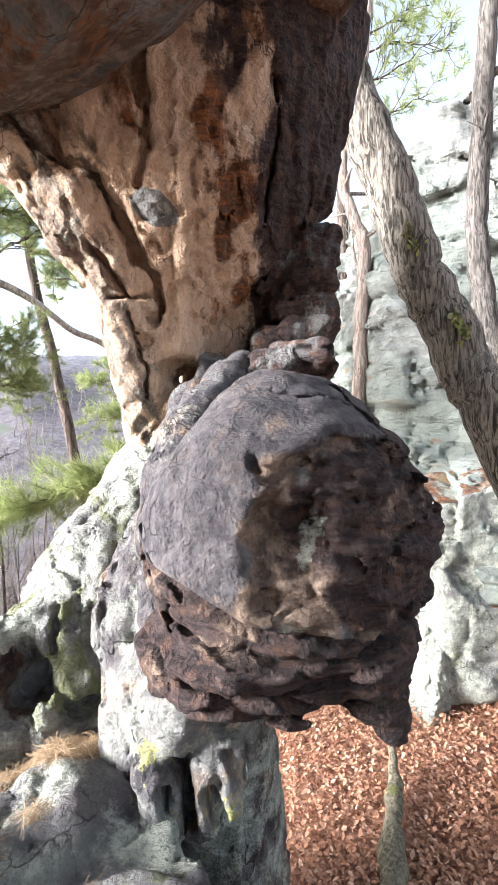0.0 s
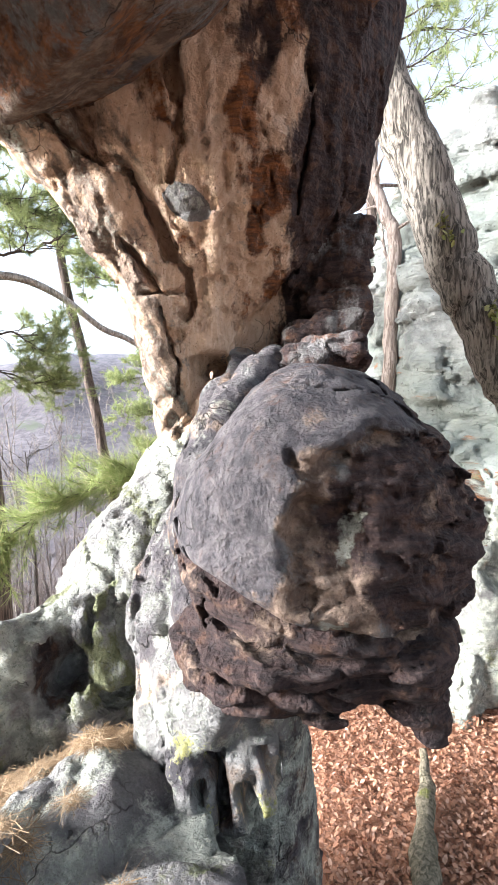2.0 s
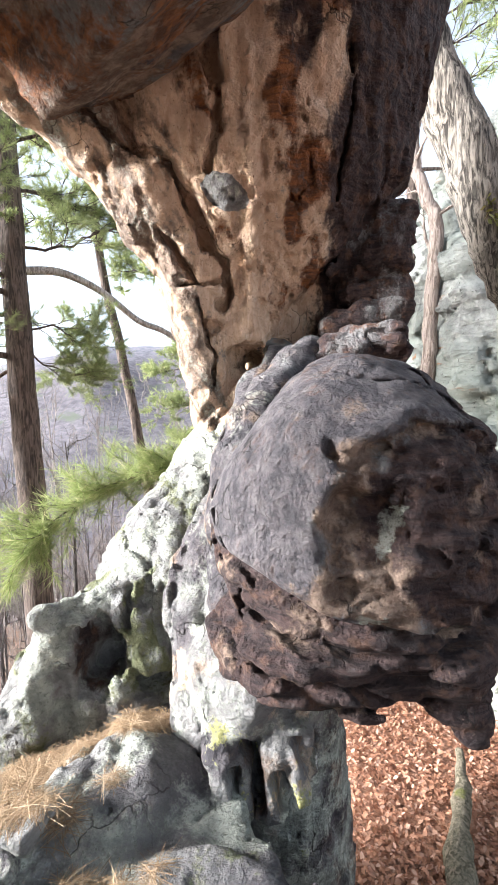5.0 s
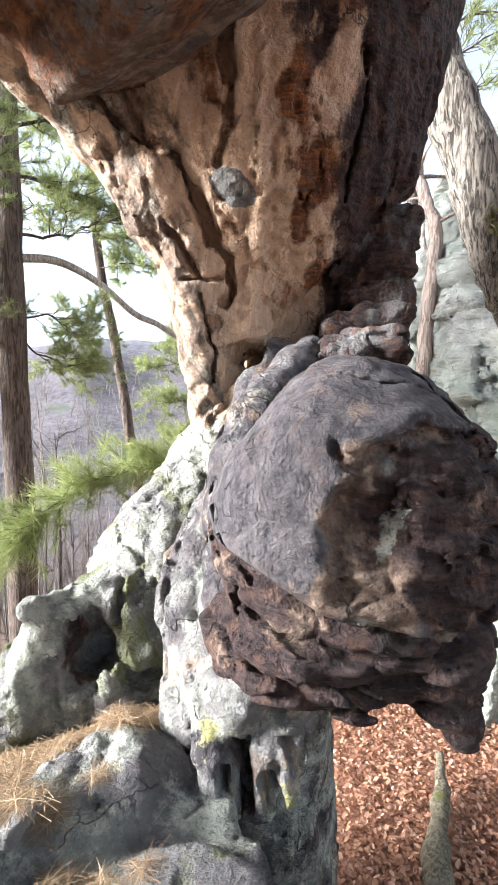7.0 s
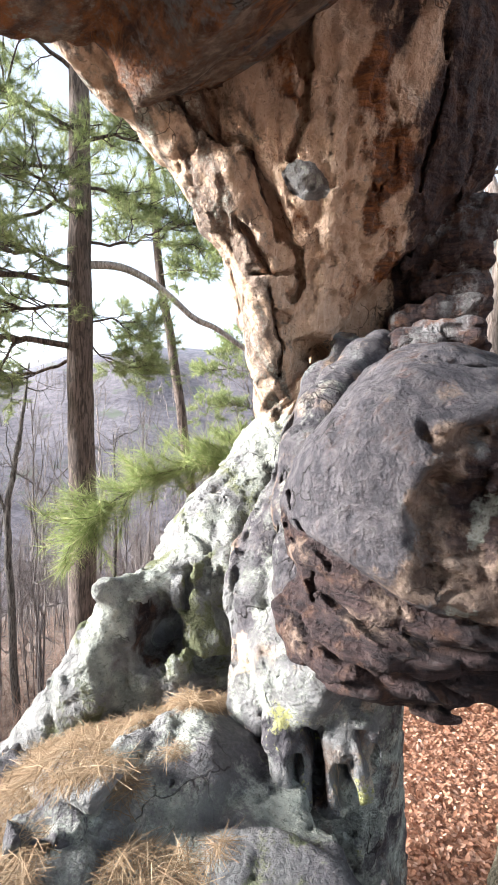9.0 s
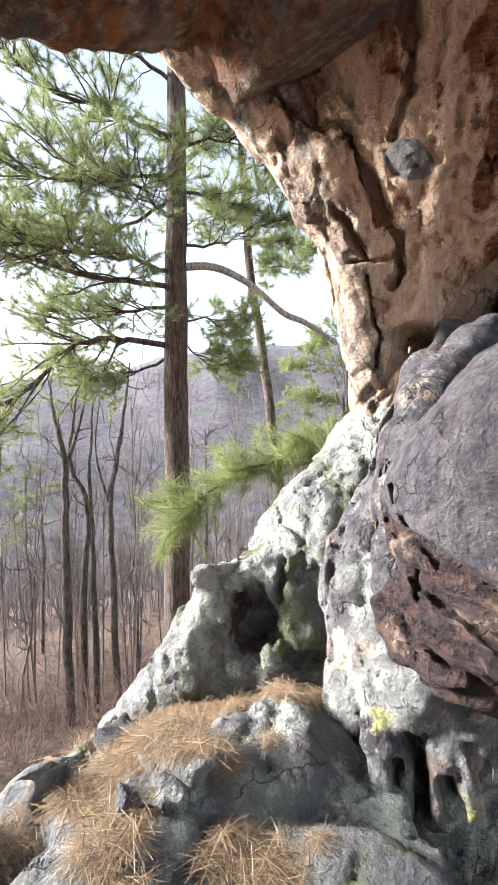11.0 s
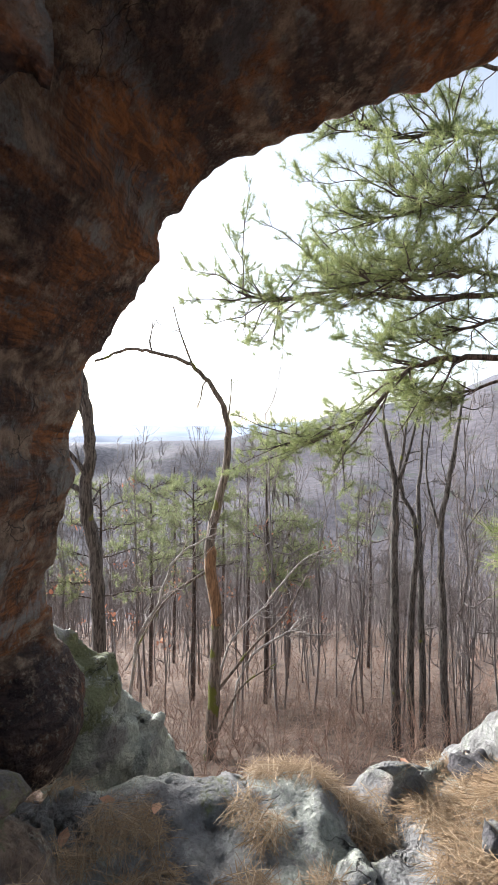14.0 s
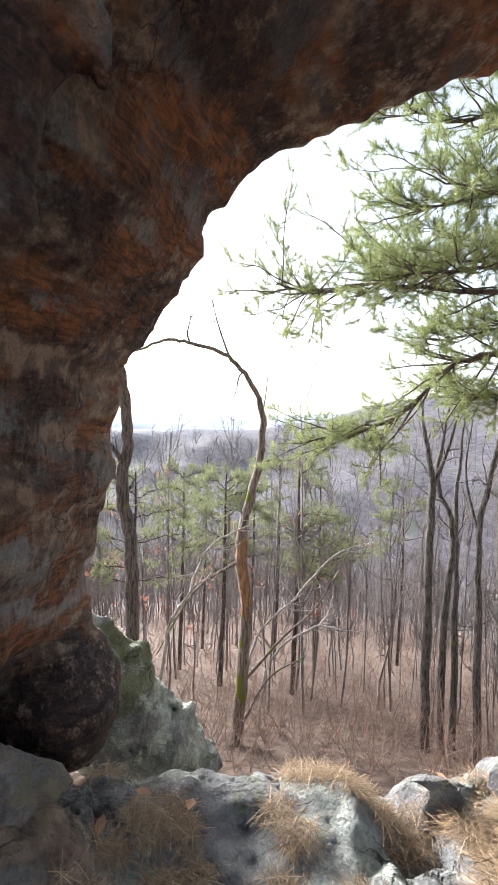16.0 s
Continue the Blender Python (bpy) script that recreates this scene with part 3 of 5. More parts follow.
varnished = fall(np.interp(z, [1.7, 2.07, 2.3, 2.46, 2.62, 2.86, 3.0, 3.28], [0.2, 0.24, 0.28, 0.25, 0.31, 0.36, 0.29, 0.18]) + 0.10 * fbm(p, 0.3, 4, 12, (1, 1, 1.8)) - x, 0.2)
varnished = np.maximum(varnished, 0.8 * fall(ellipsoid(w, (0.13, 2.2, 3.14), (0.075, 0.4, 0.28)), 0.08))
rusty = np.zeros(len(p), np.float32)
for c, r, amount in (((0.06, 2.2, 2.78), (0.075, 0.4, 0.20), 0.8), ((0.02, 2.24, 2.58), (0.035, 0.3, 0.10), 0.7), ((0.15, 2.35, 2.50), (0.09, 0.4, 0.13), 0.65), ((0.10, 2.45, 2.34), (0.07, 0.4, 0.11), 0.7), ((0.19, 2.66, 2.20), (0.07, 0.3, 0.14), 0.6), ((-0.30, 2.3, 2.70), (0.03, 0.3, 0.14), 0.6), ((-0.32, 2.5, 2.28), (0.05, 0.3, 0.06), 0.5), ((-0.75, 2.35, 2.75), (0.16, 0.4, 0.06), 0.4)):
    rusty = np.maximum(rusty, amount * fall(ellipsoid(w, c, r), 0.06))
armed = fall(x + 0.42 + 0.12 * (z - 2.2), 0.15)
patch = fall(ellipsoid(patch_place(wander(p, 0.010, 0.07, 370)), (0, 0, 0), (0.125, 0.12, 0.066)), 0.02)
grain = fbm(np.stack([x + 0.55 * z, y, z - 0.6 * x], -1), 0.10, 3, 17, (0.6, 1, 4.0))
sandy = 0.86 - 0.10 * armed + 0.2 * blot + 0.12 * grain - 2 * patch
set_masks(me, "stone", sandy, 1.35 * varnished, 0.26 * armed + 0.30 * armed * grain + 0.2 * blot - 0.1 + 0.42 * patch, 0.24 - patch + 0.42 * fbm(p, 0.2, 3, 19, (1, 1, 1.8)) - 0.45 * armed + 0.35 * varnished + rusty)
set_masks(me, "growth", 0.25 * fall(z - 1.5, 0.3), 0 * x, 0.25 + 0.3 * fbm(p, 0.4, 2, 15) + 0.3 * patch, 1 - 0.55 * armed - 0.5 * armed * grain + 0.5 * (1 - armed) + patch)
mesh_part("funnel", me, ROCK, pillar)

for k, (c, h) in enumerate((((0.57, 3.06, 2.32), (0.22, 0.30, 0.22)), ((0.56, 3.10, 2.04), (0.22, 0.32, 0.10)), ((0.50, 3.08, 1.86), (0.26, 0.34, 0.11)), ((0.42, 2.80, 1.67), (0.24, 0.30, 0.09)))):
    def block_rough(p, c=c, h=h):
        return slab(p, c, h, 0.075)

    def block_fine(p, d, k=k):
        gap, mark = cells(wander(p, 0.03, 0.12, 380 + k), 0.17, 140 + k, (1.4, 1.4, 0.8))
        return clefts(p, d + 0.05 * fbm(p, 0.25, 3, 150 + k) + 0.03 * mark + 0.02 * np.clip(1 - gap / 0.016, 0, 1))

    me = solid_mesh("neck_block", block_rough, block_fine, np.subtract(c, h) - 0.1, np.add(c, h) + 0.1, 0.014)
    p = mesh_points(me)
    set_masks(me, "stone", 0 * p[:, 0], 0.70 + 0.4 * fbm(p, 0.2, 3, 160 + k), 0 * p[:, 0], 0.25 + 0.5 * fbm(p, 0.15, 2, 170 + k))
    set_masks(me, "growth", 0 * p[:, 0], 0 * p[:, 0], 0.5 + 0 * p[:, 0])
    mesh_part("neck_block", me, ROCK, pillar)


def broken_face(p):
    """Distance, about, from the edge of the broken front of the boulder."""
    x, y, z = p[..., 0], p[..., 1], p[..., 2]
    u = x + 0.018 * np.sin(11 * z + 1.0) + 0.010 * np.sin(27 * z)
    v = z + 0.020 * np.sin(9 * x + 2.0) + 0.010 * np.sin(31 * x)
    d = (np.sqrt(((u - 0.46) / 0.42) ** 2 + ((v - 0.95) / 0.335) ** 2) - 1) * 0.34
    return np.maximum(d, y - 1.7)


def boulder_rough(p):
    d = ellipsoid(p, (0.27, 1.78, 0.94), (0.60, 0.56, 0.58))
    d = blend(d, ellipsoid(p, (0.08, 1.68, 0.53), (0.44, 0.42, 0.23)), 0.05)
    d = blend(d, ellipsoid(p, (0.30, 2.20, 1.22), (0.48, 0.6, 0.34)), 0.15)
    d = blend(d, ellipsoid(p, (0.47, 1.72, 0.52), (0.27, 0.38, 0.20)), 0.08)
    d = blend(d, capsule(p, (0.50, 1.52, 0.48), (0.56, 1.48, 0.30), 0.13, 0.075), 0.08)
    shoulder = -0.78 * (p[..., 0] + 0.19) + 0.62 * (p[..., 2] - 1.20)
    d = -blend(-d, -shoulder, 0.14)
    face = broken_face(p)
    d = d - 0.016 * np.clip(1 - np.abs(face - 0.015) / 0.05, 0, 1) + 0.018 * fall(face + 0.02, 0.03) * fall(p[..., 0] - 0.55, 0.3)
    d = carve(d, ellipsoid(p, (0.18, 1.21, 1.03), (0.11, 0.09, 0.10)), 0.02)
    d = carve(d, ellipsoid(p, (0.10, 1.30, 1.22), (0.035, 0.06, 0.055)), 0.02)
    gz = groove_height(p[..., 0] + 0.02 * np.sin(14 * p[..., 0]))
    above = p[..., 2] - gz
    front = fall(p[..., 1] - 1.8, 0.2) * fall(-0.24 - p[..., 0], 0.16)
    d = d + front * (0.06 * np.clip(1 - np.abs(above) / 0.034, 0, 1) - 0.02 * np.clip(1 - np.abs(above - 0.06) / 0.06, 0, 1))
    return d


def groove_height(x):
    """Height of the long cleft under the dome."""
    return np.interp(x, [-0.45, -0.3, -0.2, -0.04, 0.13, 0.35, 0.7], [0.93, 0.885, 0.845, 0.775, 0.71, 0.66, 0.62])


def boulder_fine(p, d):
    x, y, z = p.T
    q, jag = wander(p, 0.03, 0.15, 310), wander(p, 0.012, 0.06, 312)
    low = fall(z - 0.72 + 0.25 * (x - 0.1), 0.2)
    front = fall(broken_face(p), 0.05)
    right = fall(0.45 - x, 0.3)
    bed = np.abs(np.mod((q[:, 2] + 0.25 * q[:, 0]) / 0.085, 1.0) - 0.5) * 2
    gap, mark, facet = cells(q, 0.16, 60, (1.6, 1.6, 0.8), True)
    d = d + 0.024 * fbm(p, 0.4, 3, 61) + 0.007 * fbm(p, 0.10, 3, 71, (1.5, 1.5, 0.7))
    gap3, mark3 = cells(q, 0.07, 66)
    folds = np.clip(1 - np.abs(np.mod((q[:, 2] - 0.35 * q[:, 1] + 0.04 * np.sin(5 * q[:, 0])) / 0.11, 1.0) - 0.5) * 4, 0, 1)
    d = d + 0.010 * folds * fall(1.22 - z, 0.15) + front * (0.015 * mark3 + 0.018 * ridged(p, 0.12, 3, 79, (1.4, 1, 0.8)))
    rough = np.maximum(np.maximum(low, 0.9 * front), 0.6 * right)
    d = d + 0.045 * right * fall(0.62 - z, 0.2) + rough * (0.09 * facet + 0.012 * mark + 0.012 * ridged(p, 0.16, 3, 75, (1.5, 1.5, 0.7)) + 0.014 * bed + 0.012 * np.clip(1 - gap / 0.014, 0, 1))
    for pts, w in (
        ([(-0.34, 1.7, 0.60), (-0.20, 1.44, 0.56), (0.0, 1.30, 0.50), (0.3, 1.28, 0.50)], 0.012),
        ([(0.10, 1.27, 0.86), (0.24, 1.19, 0.80), (0.30, 1.19, 0.72)], 0.007),
        ([(0.28, 2.2, 1.60), (0.45, 1.8, 1.46), (0.6, 1.5, 1.25), (0.75, 1.5, 1.1)], 0.012),
        ([(-0.30, 1.62, 1.05), (-0.27, 1.56, 0.93), (-0.21, 1.45, 0.86), (-0.13, 1.40, 0.79)], 0.011),
        ([(-0.33, 1.72, 1.02), (-0.31, 1.66, 0.90), (-0.26, 1.55, 0.81)], 0.014),
        ([(-0.08, 1.31, 1.11), (-0.04, 1.28, 1.08), (-0.04, 1.28, 1.03), (-0.055, 1.29, 0.97)], 0.005),
        ([(0.10, 1.60, 1.47), (0.22, 1.50, 1.43), (0.36, 1.55, 1.42), (0.5, 1.6, 1.36)], 0.004),
        ([(-0.05, 1.42, 1.33), (0.02, 1.42, 1.38), (0.10, 1.45, 1.42)], 0.005),
        ([(0.30, 1.28, 1.10), (0.28, 1.28, 1.03), (0.31, 1.28, 0.97)], 0.005),
        ([(-0.20, 1.45, 0.70), (-0.05, 1.33, 0.64), (0.15, 1.28, 0.60), (0.4, 1.3, 0.60), (0.6, 1.4, 0.62)], 0.016),
        ([(0.13, 1.27, 0.50), (0.30, 1.30, 0.42), (0.36, 1.34, 0.36)], 0.016),
    ):
        d = carve(d, crack(jag, pts, w), 0.006)
    return clefts(p, d)


me = solid_mesh("pillar_boulder", boulder_rough, boulder_fine, (-0.6, 1.0, 0.0), (1.1, 3.0, 1.8), 0.0118, 0.09)
p = mesh_points(me)
x, y, z = p.T
blot = fbm(p, 0.25, 3, 9)
face = broken_face(p) + 0.03 * fbm(p, 0.12, 3, 88)
low = fall(z - groove_height(x) + 0.02 * blot, 0.06)
dome = np.clip(1 - low - fall(face, 0.06), 0, 1) * fall(x - 0.62, 0.2)
rimmed = fall(np.abs(face + 0.035) - 0.045, 0.05) * fall(x - 0.45, 0.4)
stained = fall(ellipsoid(p, (-0.0, 1.3, 0.86), (0.22, 0.3, 0.13)), 0.2)
vein = fall(chain(wander(p, 0.03, 0.06, 391), [(0.33, 1.31, 1.10), (0.27, 1.32, 1.02), (0.245, 1.32, 0.96), (0.20, 1.31, 0.90)], [0.003, 0.010, 0.011, 0.006]), 0.016)
vein = np.maximum(vein, fall(chain(wander(p, 0.03, 0.06, 391), [(0.15, 1.27, 0.80), (0.19, 1.28, 0.74), (0.21, 1.28, 0.69)], [0.003, 0.007, 0.004]), 0.016))
set_masks(me, "stone", 0 * x, 1.30 - 1.05 * dome - 0.7 * rimmed + 0.25 * blot, 0.62 * vein, 0.36 - 0.3 * dome + 0.3 * blot)
set_masks(me, "growth", 0 * x, 0 * x, 0.35 + 0.6 * dome + 0.2 * blot, 1 - 0.5 * rimmed - 0.25 * stained - 0.22 * fall(face, 0.05) * fall(x - 0.35, 0.4) - 0.16 * low * fall(x - 0.1, 0.3) - 0.4 * fbm(p, 0.13, 3, 97))
mesh_part("boulder", me, ROCK, pillar)


def column_rough(p):
    d = chain(p, [(-0.10, 2.0, -2.3), (-0.10, 1.95, -0.5), (-0.11, 1.93, 0.2)], [0.5, 0.30, 0.31])
    d = blend(d, ellipsoid(p, (-0.16, 1.80, 0.30), (0.29, 0.29, 0.24)), 0.06)
    ridge = chain(p, [(-0.33, 1.80, 0.1), (-0.40, 1.97, 0.42), (-0.40, 2.12, 0.62), (-0.34, 2.27, 0.85), (-0.25, 2.47, 1.15), (-0.15, 2.7, 1.45), (-0.05, 2.9, 1.65)], [0.17, 0.15, 0.13, 0.11, 0.11, 0.12, 0.15], 0.05)
    fin = chain(p, [(-0.26, 1.75, 0.5), (-0.27, 1.95, 0.85), (-0.22, 2.08, 1.10), (-0.15, 2.22, 1.28), (-0.06, 2.38, 1.40), (0.06, 2.58, 1.55), (0.16, 2.72, 1.66)], [0.10, 0.10, 0.11, 0.12, 0.12, 0.12, 0.11], 0.08)
    d = blend(blend(d, ridge, 0.06), fin, 0.02)
    for x, a, b, r in ((-0.28, 0.22, -0.01, 0.06), (-0.20, 0.18, -0.05, 0.05), (-0.10, 0.2, -0.06, 0.062), (-0.01, 0.2, 0.02, 0.055)):
        d = blend(d, capsule(p, (x, 1.60, a), (x, 1.545, b), r * 1.15, r), 0.015)
    return d


def column_fine(p, d):
    q = wander(p, 0.02, 0.1, 320)
    gap, mark, facet = cells(q, 0.2, 80, (1, 1, 1.6), True)
    flutes = fbm(p, 0.07, 2, 85, (1, 1, 4))
    lower = 0.25 + 0.75 * fall(p[:, 2] - 0.95, 0.3)
    d = d + lower * (0.018 * fbm(p, 0.3, 3, 81) + 0.008 * fbm(p, 0.08, 3, 91, (1, 1, 1.6)) + 0.008 * mark + 0.012 * flutes + 0.14 * facet)
    d = d + lower * 0.009 * np.clip(1 - gap / 0.016, 0, 1)
    for pts, w in (([(-0.19, 1.5, 0.17), (-0.155, 1.5, 0.08), (-0.15, 1.5, -0.02)], 0.028), ([(-0.075, 1.5, 0.06), (-0.06, 1.5, -0.05)], 0.024), ([(-0.24, 1.52, 0.12), (-0.235, 1.5, 0.0)], 0.012), ([(-0.33, 1.95, 0.75), (-0.31, 2.05, 1.0), (-0.24, 2.12, 1.2)], 0.014), ([(-0.01, 1.55, 0.2), (0.03, 1.55, 0.1), (0.03, 1.55, -0.02)], 0.02), ([(-0.34, 1.52, 0.1), (-0.31, 1.5, -0.08), (-0.28, 1.5, -0.2)], 0.02), ([(-0.22, 1.5, -0.03), (-0.14, 1.52, -0.12), (-0.05, 1.5, -0.10), (0.05, 1.55, -0.06)], 0.02)):
        d = carve(d, crack(q, pts, w), 0.005)
    return carve(clefts(p, d), ellipsoid(q, (-0.02, 1.52, 0.28), (0.07, 0.09, 0.04)), 0.02)


me = solid_mesh("pillar_column", column_rough, column_fine, (-0.8, 1.3, -2.3), (0.6, 3.2, 2.0), 0.0135, 0.11)
p = mesh_points(me)
x, y, z = p.T
blot = fbm(p, 0.16, 3, 4)
upper = fall(0.55 - z, 0.3)
spots = np.maximum(fall(ellipsoid(p, (-0.29, 1.53, 0.22), (0.07, 0.1, 0.11)), 0.1), fall(ellipsoid(p, (-0.06, 1.5, 0.05), (0.12, 0.1, 0.08)), 0.1))
# Slots get a dark colour that stands in for the shade inside them.
slots = fall(crack(p, [(-0.19, 1.5, 0.17), (-0.155, 1.5, 0.08), (-0.15, 1.5, -0.02)], 0.03), 0.03)
# The dark lower right paints in the boulder's shadow on the column.
set_masks(me, "stone", 0.22 + 0.4 * blot - 0.3 * upper, 0.6 * fall(0.06 - x, 0.1) * fall(z - 0.3, 0.1) + 0.9 * slots + 0.2 * blot, 0.28 + 0.45 * fbm(p, 0.12, 3, 6) + 0.25 * fall(z + 0.05, 0.08) - 0.2 * upper - slots, 0 * x)
set_masks(me, "growth", 0.50 * spots + 0.25 * fbm(p, 0.08, 3, 33) + 0.3 * fall(z - 0.5, 0.5) * fbm(p, 0.1, 2, 38), 0.25 * fall(z + 0.1, 0.2), 0.48 + 0.5 * fbm(p, 0.16, 2, 44) + 0.2 * upper, 1 - 0.25 - 0.4 * fbm(p, 0.12, 2, 47))
mesh_part("column", me, ROCK, pillar)


def buttress_rough(p):
    d = chain(p, [(-0.36, 2.95, 1.0), (-0.62, 2.62, 0.45), (-0.85, 2.32, 0.05), (-1.2, 2.2, -0.5), (-1.7, 2.2, -1.3)], [0.34, 0.37, 0.36, 0.42, 0.6], 0.2)
    d = blend(d, capsule(p, (-0.80, 2.3, 0.35), (-1.02, 2.02, 0.36), 0.2, 0.12), 0.1)
    d = blend(d, capsule(p, (-1.02, 2.02, 0.38), (-1.12, 1.90, 0.47), 0.09, 0.04), 0.04)
    d = blend(d, chain(p, [(-1.10, 1.98, 0.3), (-1.20, 1.95, 0.0), (-1.36, 1.90, -0.25)], [0.08, 0.14, 0.16]), 0.05)
    bent = p + 0.03 * np.sin(p[..., [2, 0, 1]] * 17.0 + np.array([0.0, 1.0, 2.0], np.float32))
    d = carve(d, ellipsoid(bent, (-0.91, 1.90, 0.23), (0.11, 0.30, 0.15)), 0.02)
    d = carve(d, capsule(bent, (-0.95, 1.8, 0.34), (-0.82, 2.0, 0.14), 0.05, 0.06), 0.01)
    d = carve(d, capsule(p, (-1.08, 1.70, 0.33), (-0.92, 2.05, 0.36), 0.055, 0.07), 0.02)
    return carve(d, slab(p, (-0.60, 1.85, 0.12), (0.13, 0.30, 0.045), 0.03), 0.02)


def buttress_fine(p, d):
    q = wander(p, 0.03, 0.13, 330)
    lean = np.stack([q[:, 0] + 0.6 * q[:, 2], q[:, 1], q[:, 2] - 0.6 * q[:, 0]], -1)
    gap, mark, facet = cells(lean, 0.22, 100, (0.7, 1, 1.7), True)
    gap2, mark2 = cells(lean, 0.09, 103, (0.8, 1, 1.5))
    d = d + 0.022 * fbm(p, 0.4, 3, 101) + 0.014 * ridged(lean, 0.2, 3, 111, (0.7, 1, 1.6)) - 0.01 + 0.10 * facet + 0.012 * mark + 0.006 * mark2 + 0.006 * fbm(p, 0.05, 2, 115)
    d = d + 0.009 * np.clip(1 - gap / 0.022, 0, 1)
    for pts, w in (([(-0.75, 2.3, 0.85), (-0.85, 2.2, 0.68), (-0.98, 2.1, 0.52)], 0.018), ([(-0.62, 2.45, 0.98), (-0.72, 2.35, 0.84)], 0.014), ([(-0.95, 1.9, 0.45), (-0.80, 2.0, 0.52), (-0.76, 2.05, 0.35)], 0.02)):
        d = carve(d, crack(q, pts, w), 0.015)
    return clefts(p, d)


me = solid_mesh("pillar_buttress", buttress_rough, buttress_fine, (-2.6, 1.4, -1.9), (0.1, 3.5, 1.6), 0.0155, 0.11)
p = mesh_points(me)
x, y, z = p.T
# The cave is coloured dark, with no lichen, to deepen its shade.
hole = fall(ellipsoid(wander(p, 0.05, 0.12, 395), (-0.92, 1.9, 0.25), (0.10, 0.3, 0.14)), 0.08)
set_masks(me, "stone", 0 * x, 0.85 * hole, 0.54 + 0.5 * fbm(p, 0.16, 4, 6) - hole, 0 * x)
set_masks(me, "growth", 0.5 * fall(ellipsoid(p, (-0.38, 2.55, 1.15), (0.1, 0.3, 0.2)), 0.1) + 0.18 * fbm(p, 0.2, 2, 33), 0.32 + 0.36 * fbm(p, 0.25, 3, 13) + 0.45 * fall(chain(p, [(-0.66, 2.2, 0.62), (-0.76, 2.1, 0.5), (-0.74, 2.05, 0.38)], [0.02, 0.035, 0.02]), 0.05) + 0.15 * fall(ellipsoid(p, (-0.66, 1.9, 0.17), (0.1, 0.1, 0.06)), 0.1), 0 * x)
mesh_part("buttress", me, ROCK, pillar)


# ---- the ledge under the arch ----
def ledge_top(x, y):
    s, n = (x + y) * 0.7071, (y - x) * 0.7071
    z = 0.0 + 0.13 * np.exp(-((x + 0.8) ** 2 + (y - 1.45) ** 2) / 0.35) - 0.24 * np.clip((s + 0.9) / -0.9, 0, 1) - 0.22 * np.clip((0.7 - n) / 0.9, 0, 1)
    z = z - 0.42 * np.clip(n - 1.62, 0, 2) - 0.25 * np.clip(n - 2.0, 0, 2)
    return z - 0.9 * np.clip(n - np.interp(s, [-1.0, -0.6, -0.2, 0.2], [1.58, 1.66, 1.82, 2.15]), 0, 1)


def ledge_rough(p):
    x, y, z = p[..., 0], p[..., 1], p[..., 2]
    s, n = across(p)
    edge = np.maximum(np.maximum(n - 2.45, y - 2.3), np.maximum(np.maximum(x - 0.8, -1.1 - y), -x - 3.8))
    edge = np.maximum(edge, (y - np.interp(x, [-0.75, -0.45, -0.22, -0.05, 0.2], [2.4, 2.0, 1.55, 1.25, 1.1])) * 0.7)
    d = np.maximum(np.maximum(z - ledge_top(x, y), edge), -1.9 - z)
    d = blend(d, ellipsoid(p, (-0.56, 1.52, -0.10), (0.24, 0.34, 0.27)), 0.05)
    d = blend(d, chain(p, [(-3.25, 0.15, -0.20), (-3.28, 0.5, -0.56), (-3.2, 0.82, -1.2), (-3.2, 0.9, -1.8)], [0.3, 0.32, 0.33, 0.4]), 0.08)
    return blend(d, ellipsoid(p, (-1.57, -0.18, 0.0), (0.25, 0.26, 0.42)), 0.05)


def ledge_fine(p, d):
    q = wander(p, 0.05, 0.25, 340)
    gap, mark, facet = cells(q, 0.40, 120, (1, 1, 0.6), True)
    gap2, mark2, facet2 = cells(q, 0.17, 125, (1, 1, 0.7), True)
    facet3 = cells(q, 0.075, 128, (1.2, 1.2, 0.8), True)[2]
    d = d + 0.03 * fbm(p, 0.4, 3, 121) + 0.014 * ridged(p, 0.3, 3, 131, (1, 1, 0.5)) - 0.008 + 0.022 * mark + 0.010 * mark2 + 0.26 * facet + 0.22 * facet2 + 0.16 * facet3
    return d + 0.030 * np.clip(1 - gap / 0.022, 0, 1) + 0.014 * np.clip(1 - gap2 / 0.014, 0, 1)


ledge = thing("rock_ledge", "grey lichened sandstone ledge under the arch", "rock ledge", "structure")
ledge_me = solid_mesh("rock_ledge", ledge_rough, ledge_fine, (-4.0, -1.3, -2.0), (1.0, 2.5, 0.8), 0.024, 0.11)
p = mesh_points(ledge_me)
x, y, z = p.T
s, n = across(p)
outer = fall(2.0 - n, 0.4) * fall(s + 0.4, 0.5)
foot = fall(ellipsoid(p, (-1.57, -0.18, 0.0), (0.28, 0.3, 0.45)), 0.15)
set_masks(ledge_me, "stone", 0.05 + 0 * x, 0.02 + 0.26 * fbm(p, 0.35, 3, 23) + 0.25 * foot, 0.34 - 0.25 * foot + 0.3 * fall(x + 2.85, 0.2) + 0.5 * fbm(p, 0.2, 4, 6) + 0.22 * outer * fall(0.3 - s, 0.5), 0 * x)
set_masks(ledge_me, "growth", 0 * x, 0.24 + 0.36 * fbm(p, 0.3, 3, 13) + 0.10 * outer + 0.18 * fall(ellipsoid(p, (-3.2, 0.5, -0.3), (0.45, 0.5, 0.3)), 0.2), 0.30 + 0.4 * fbm(p, 0.3, 2, 2), 1 - 0.24 - 0.25 * foot - 0.3 * fbm(p, 0.3, 3, 29))
mesh_part("ledge", ledge_me, ROCK, ledge)


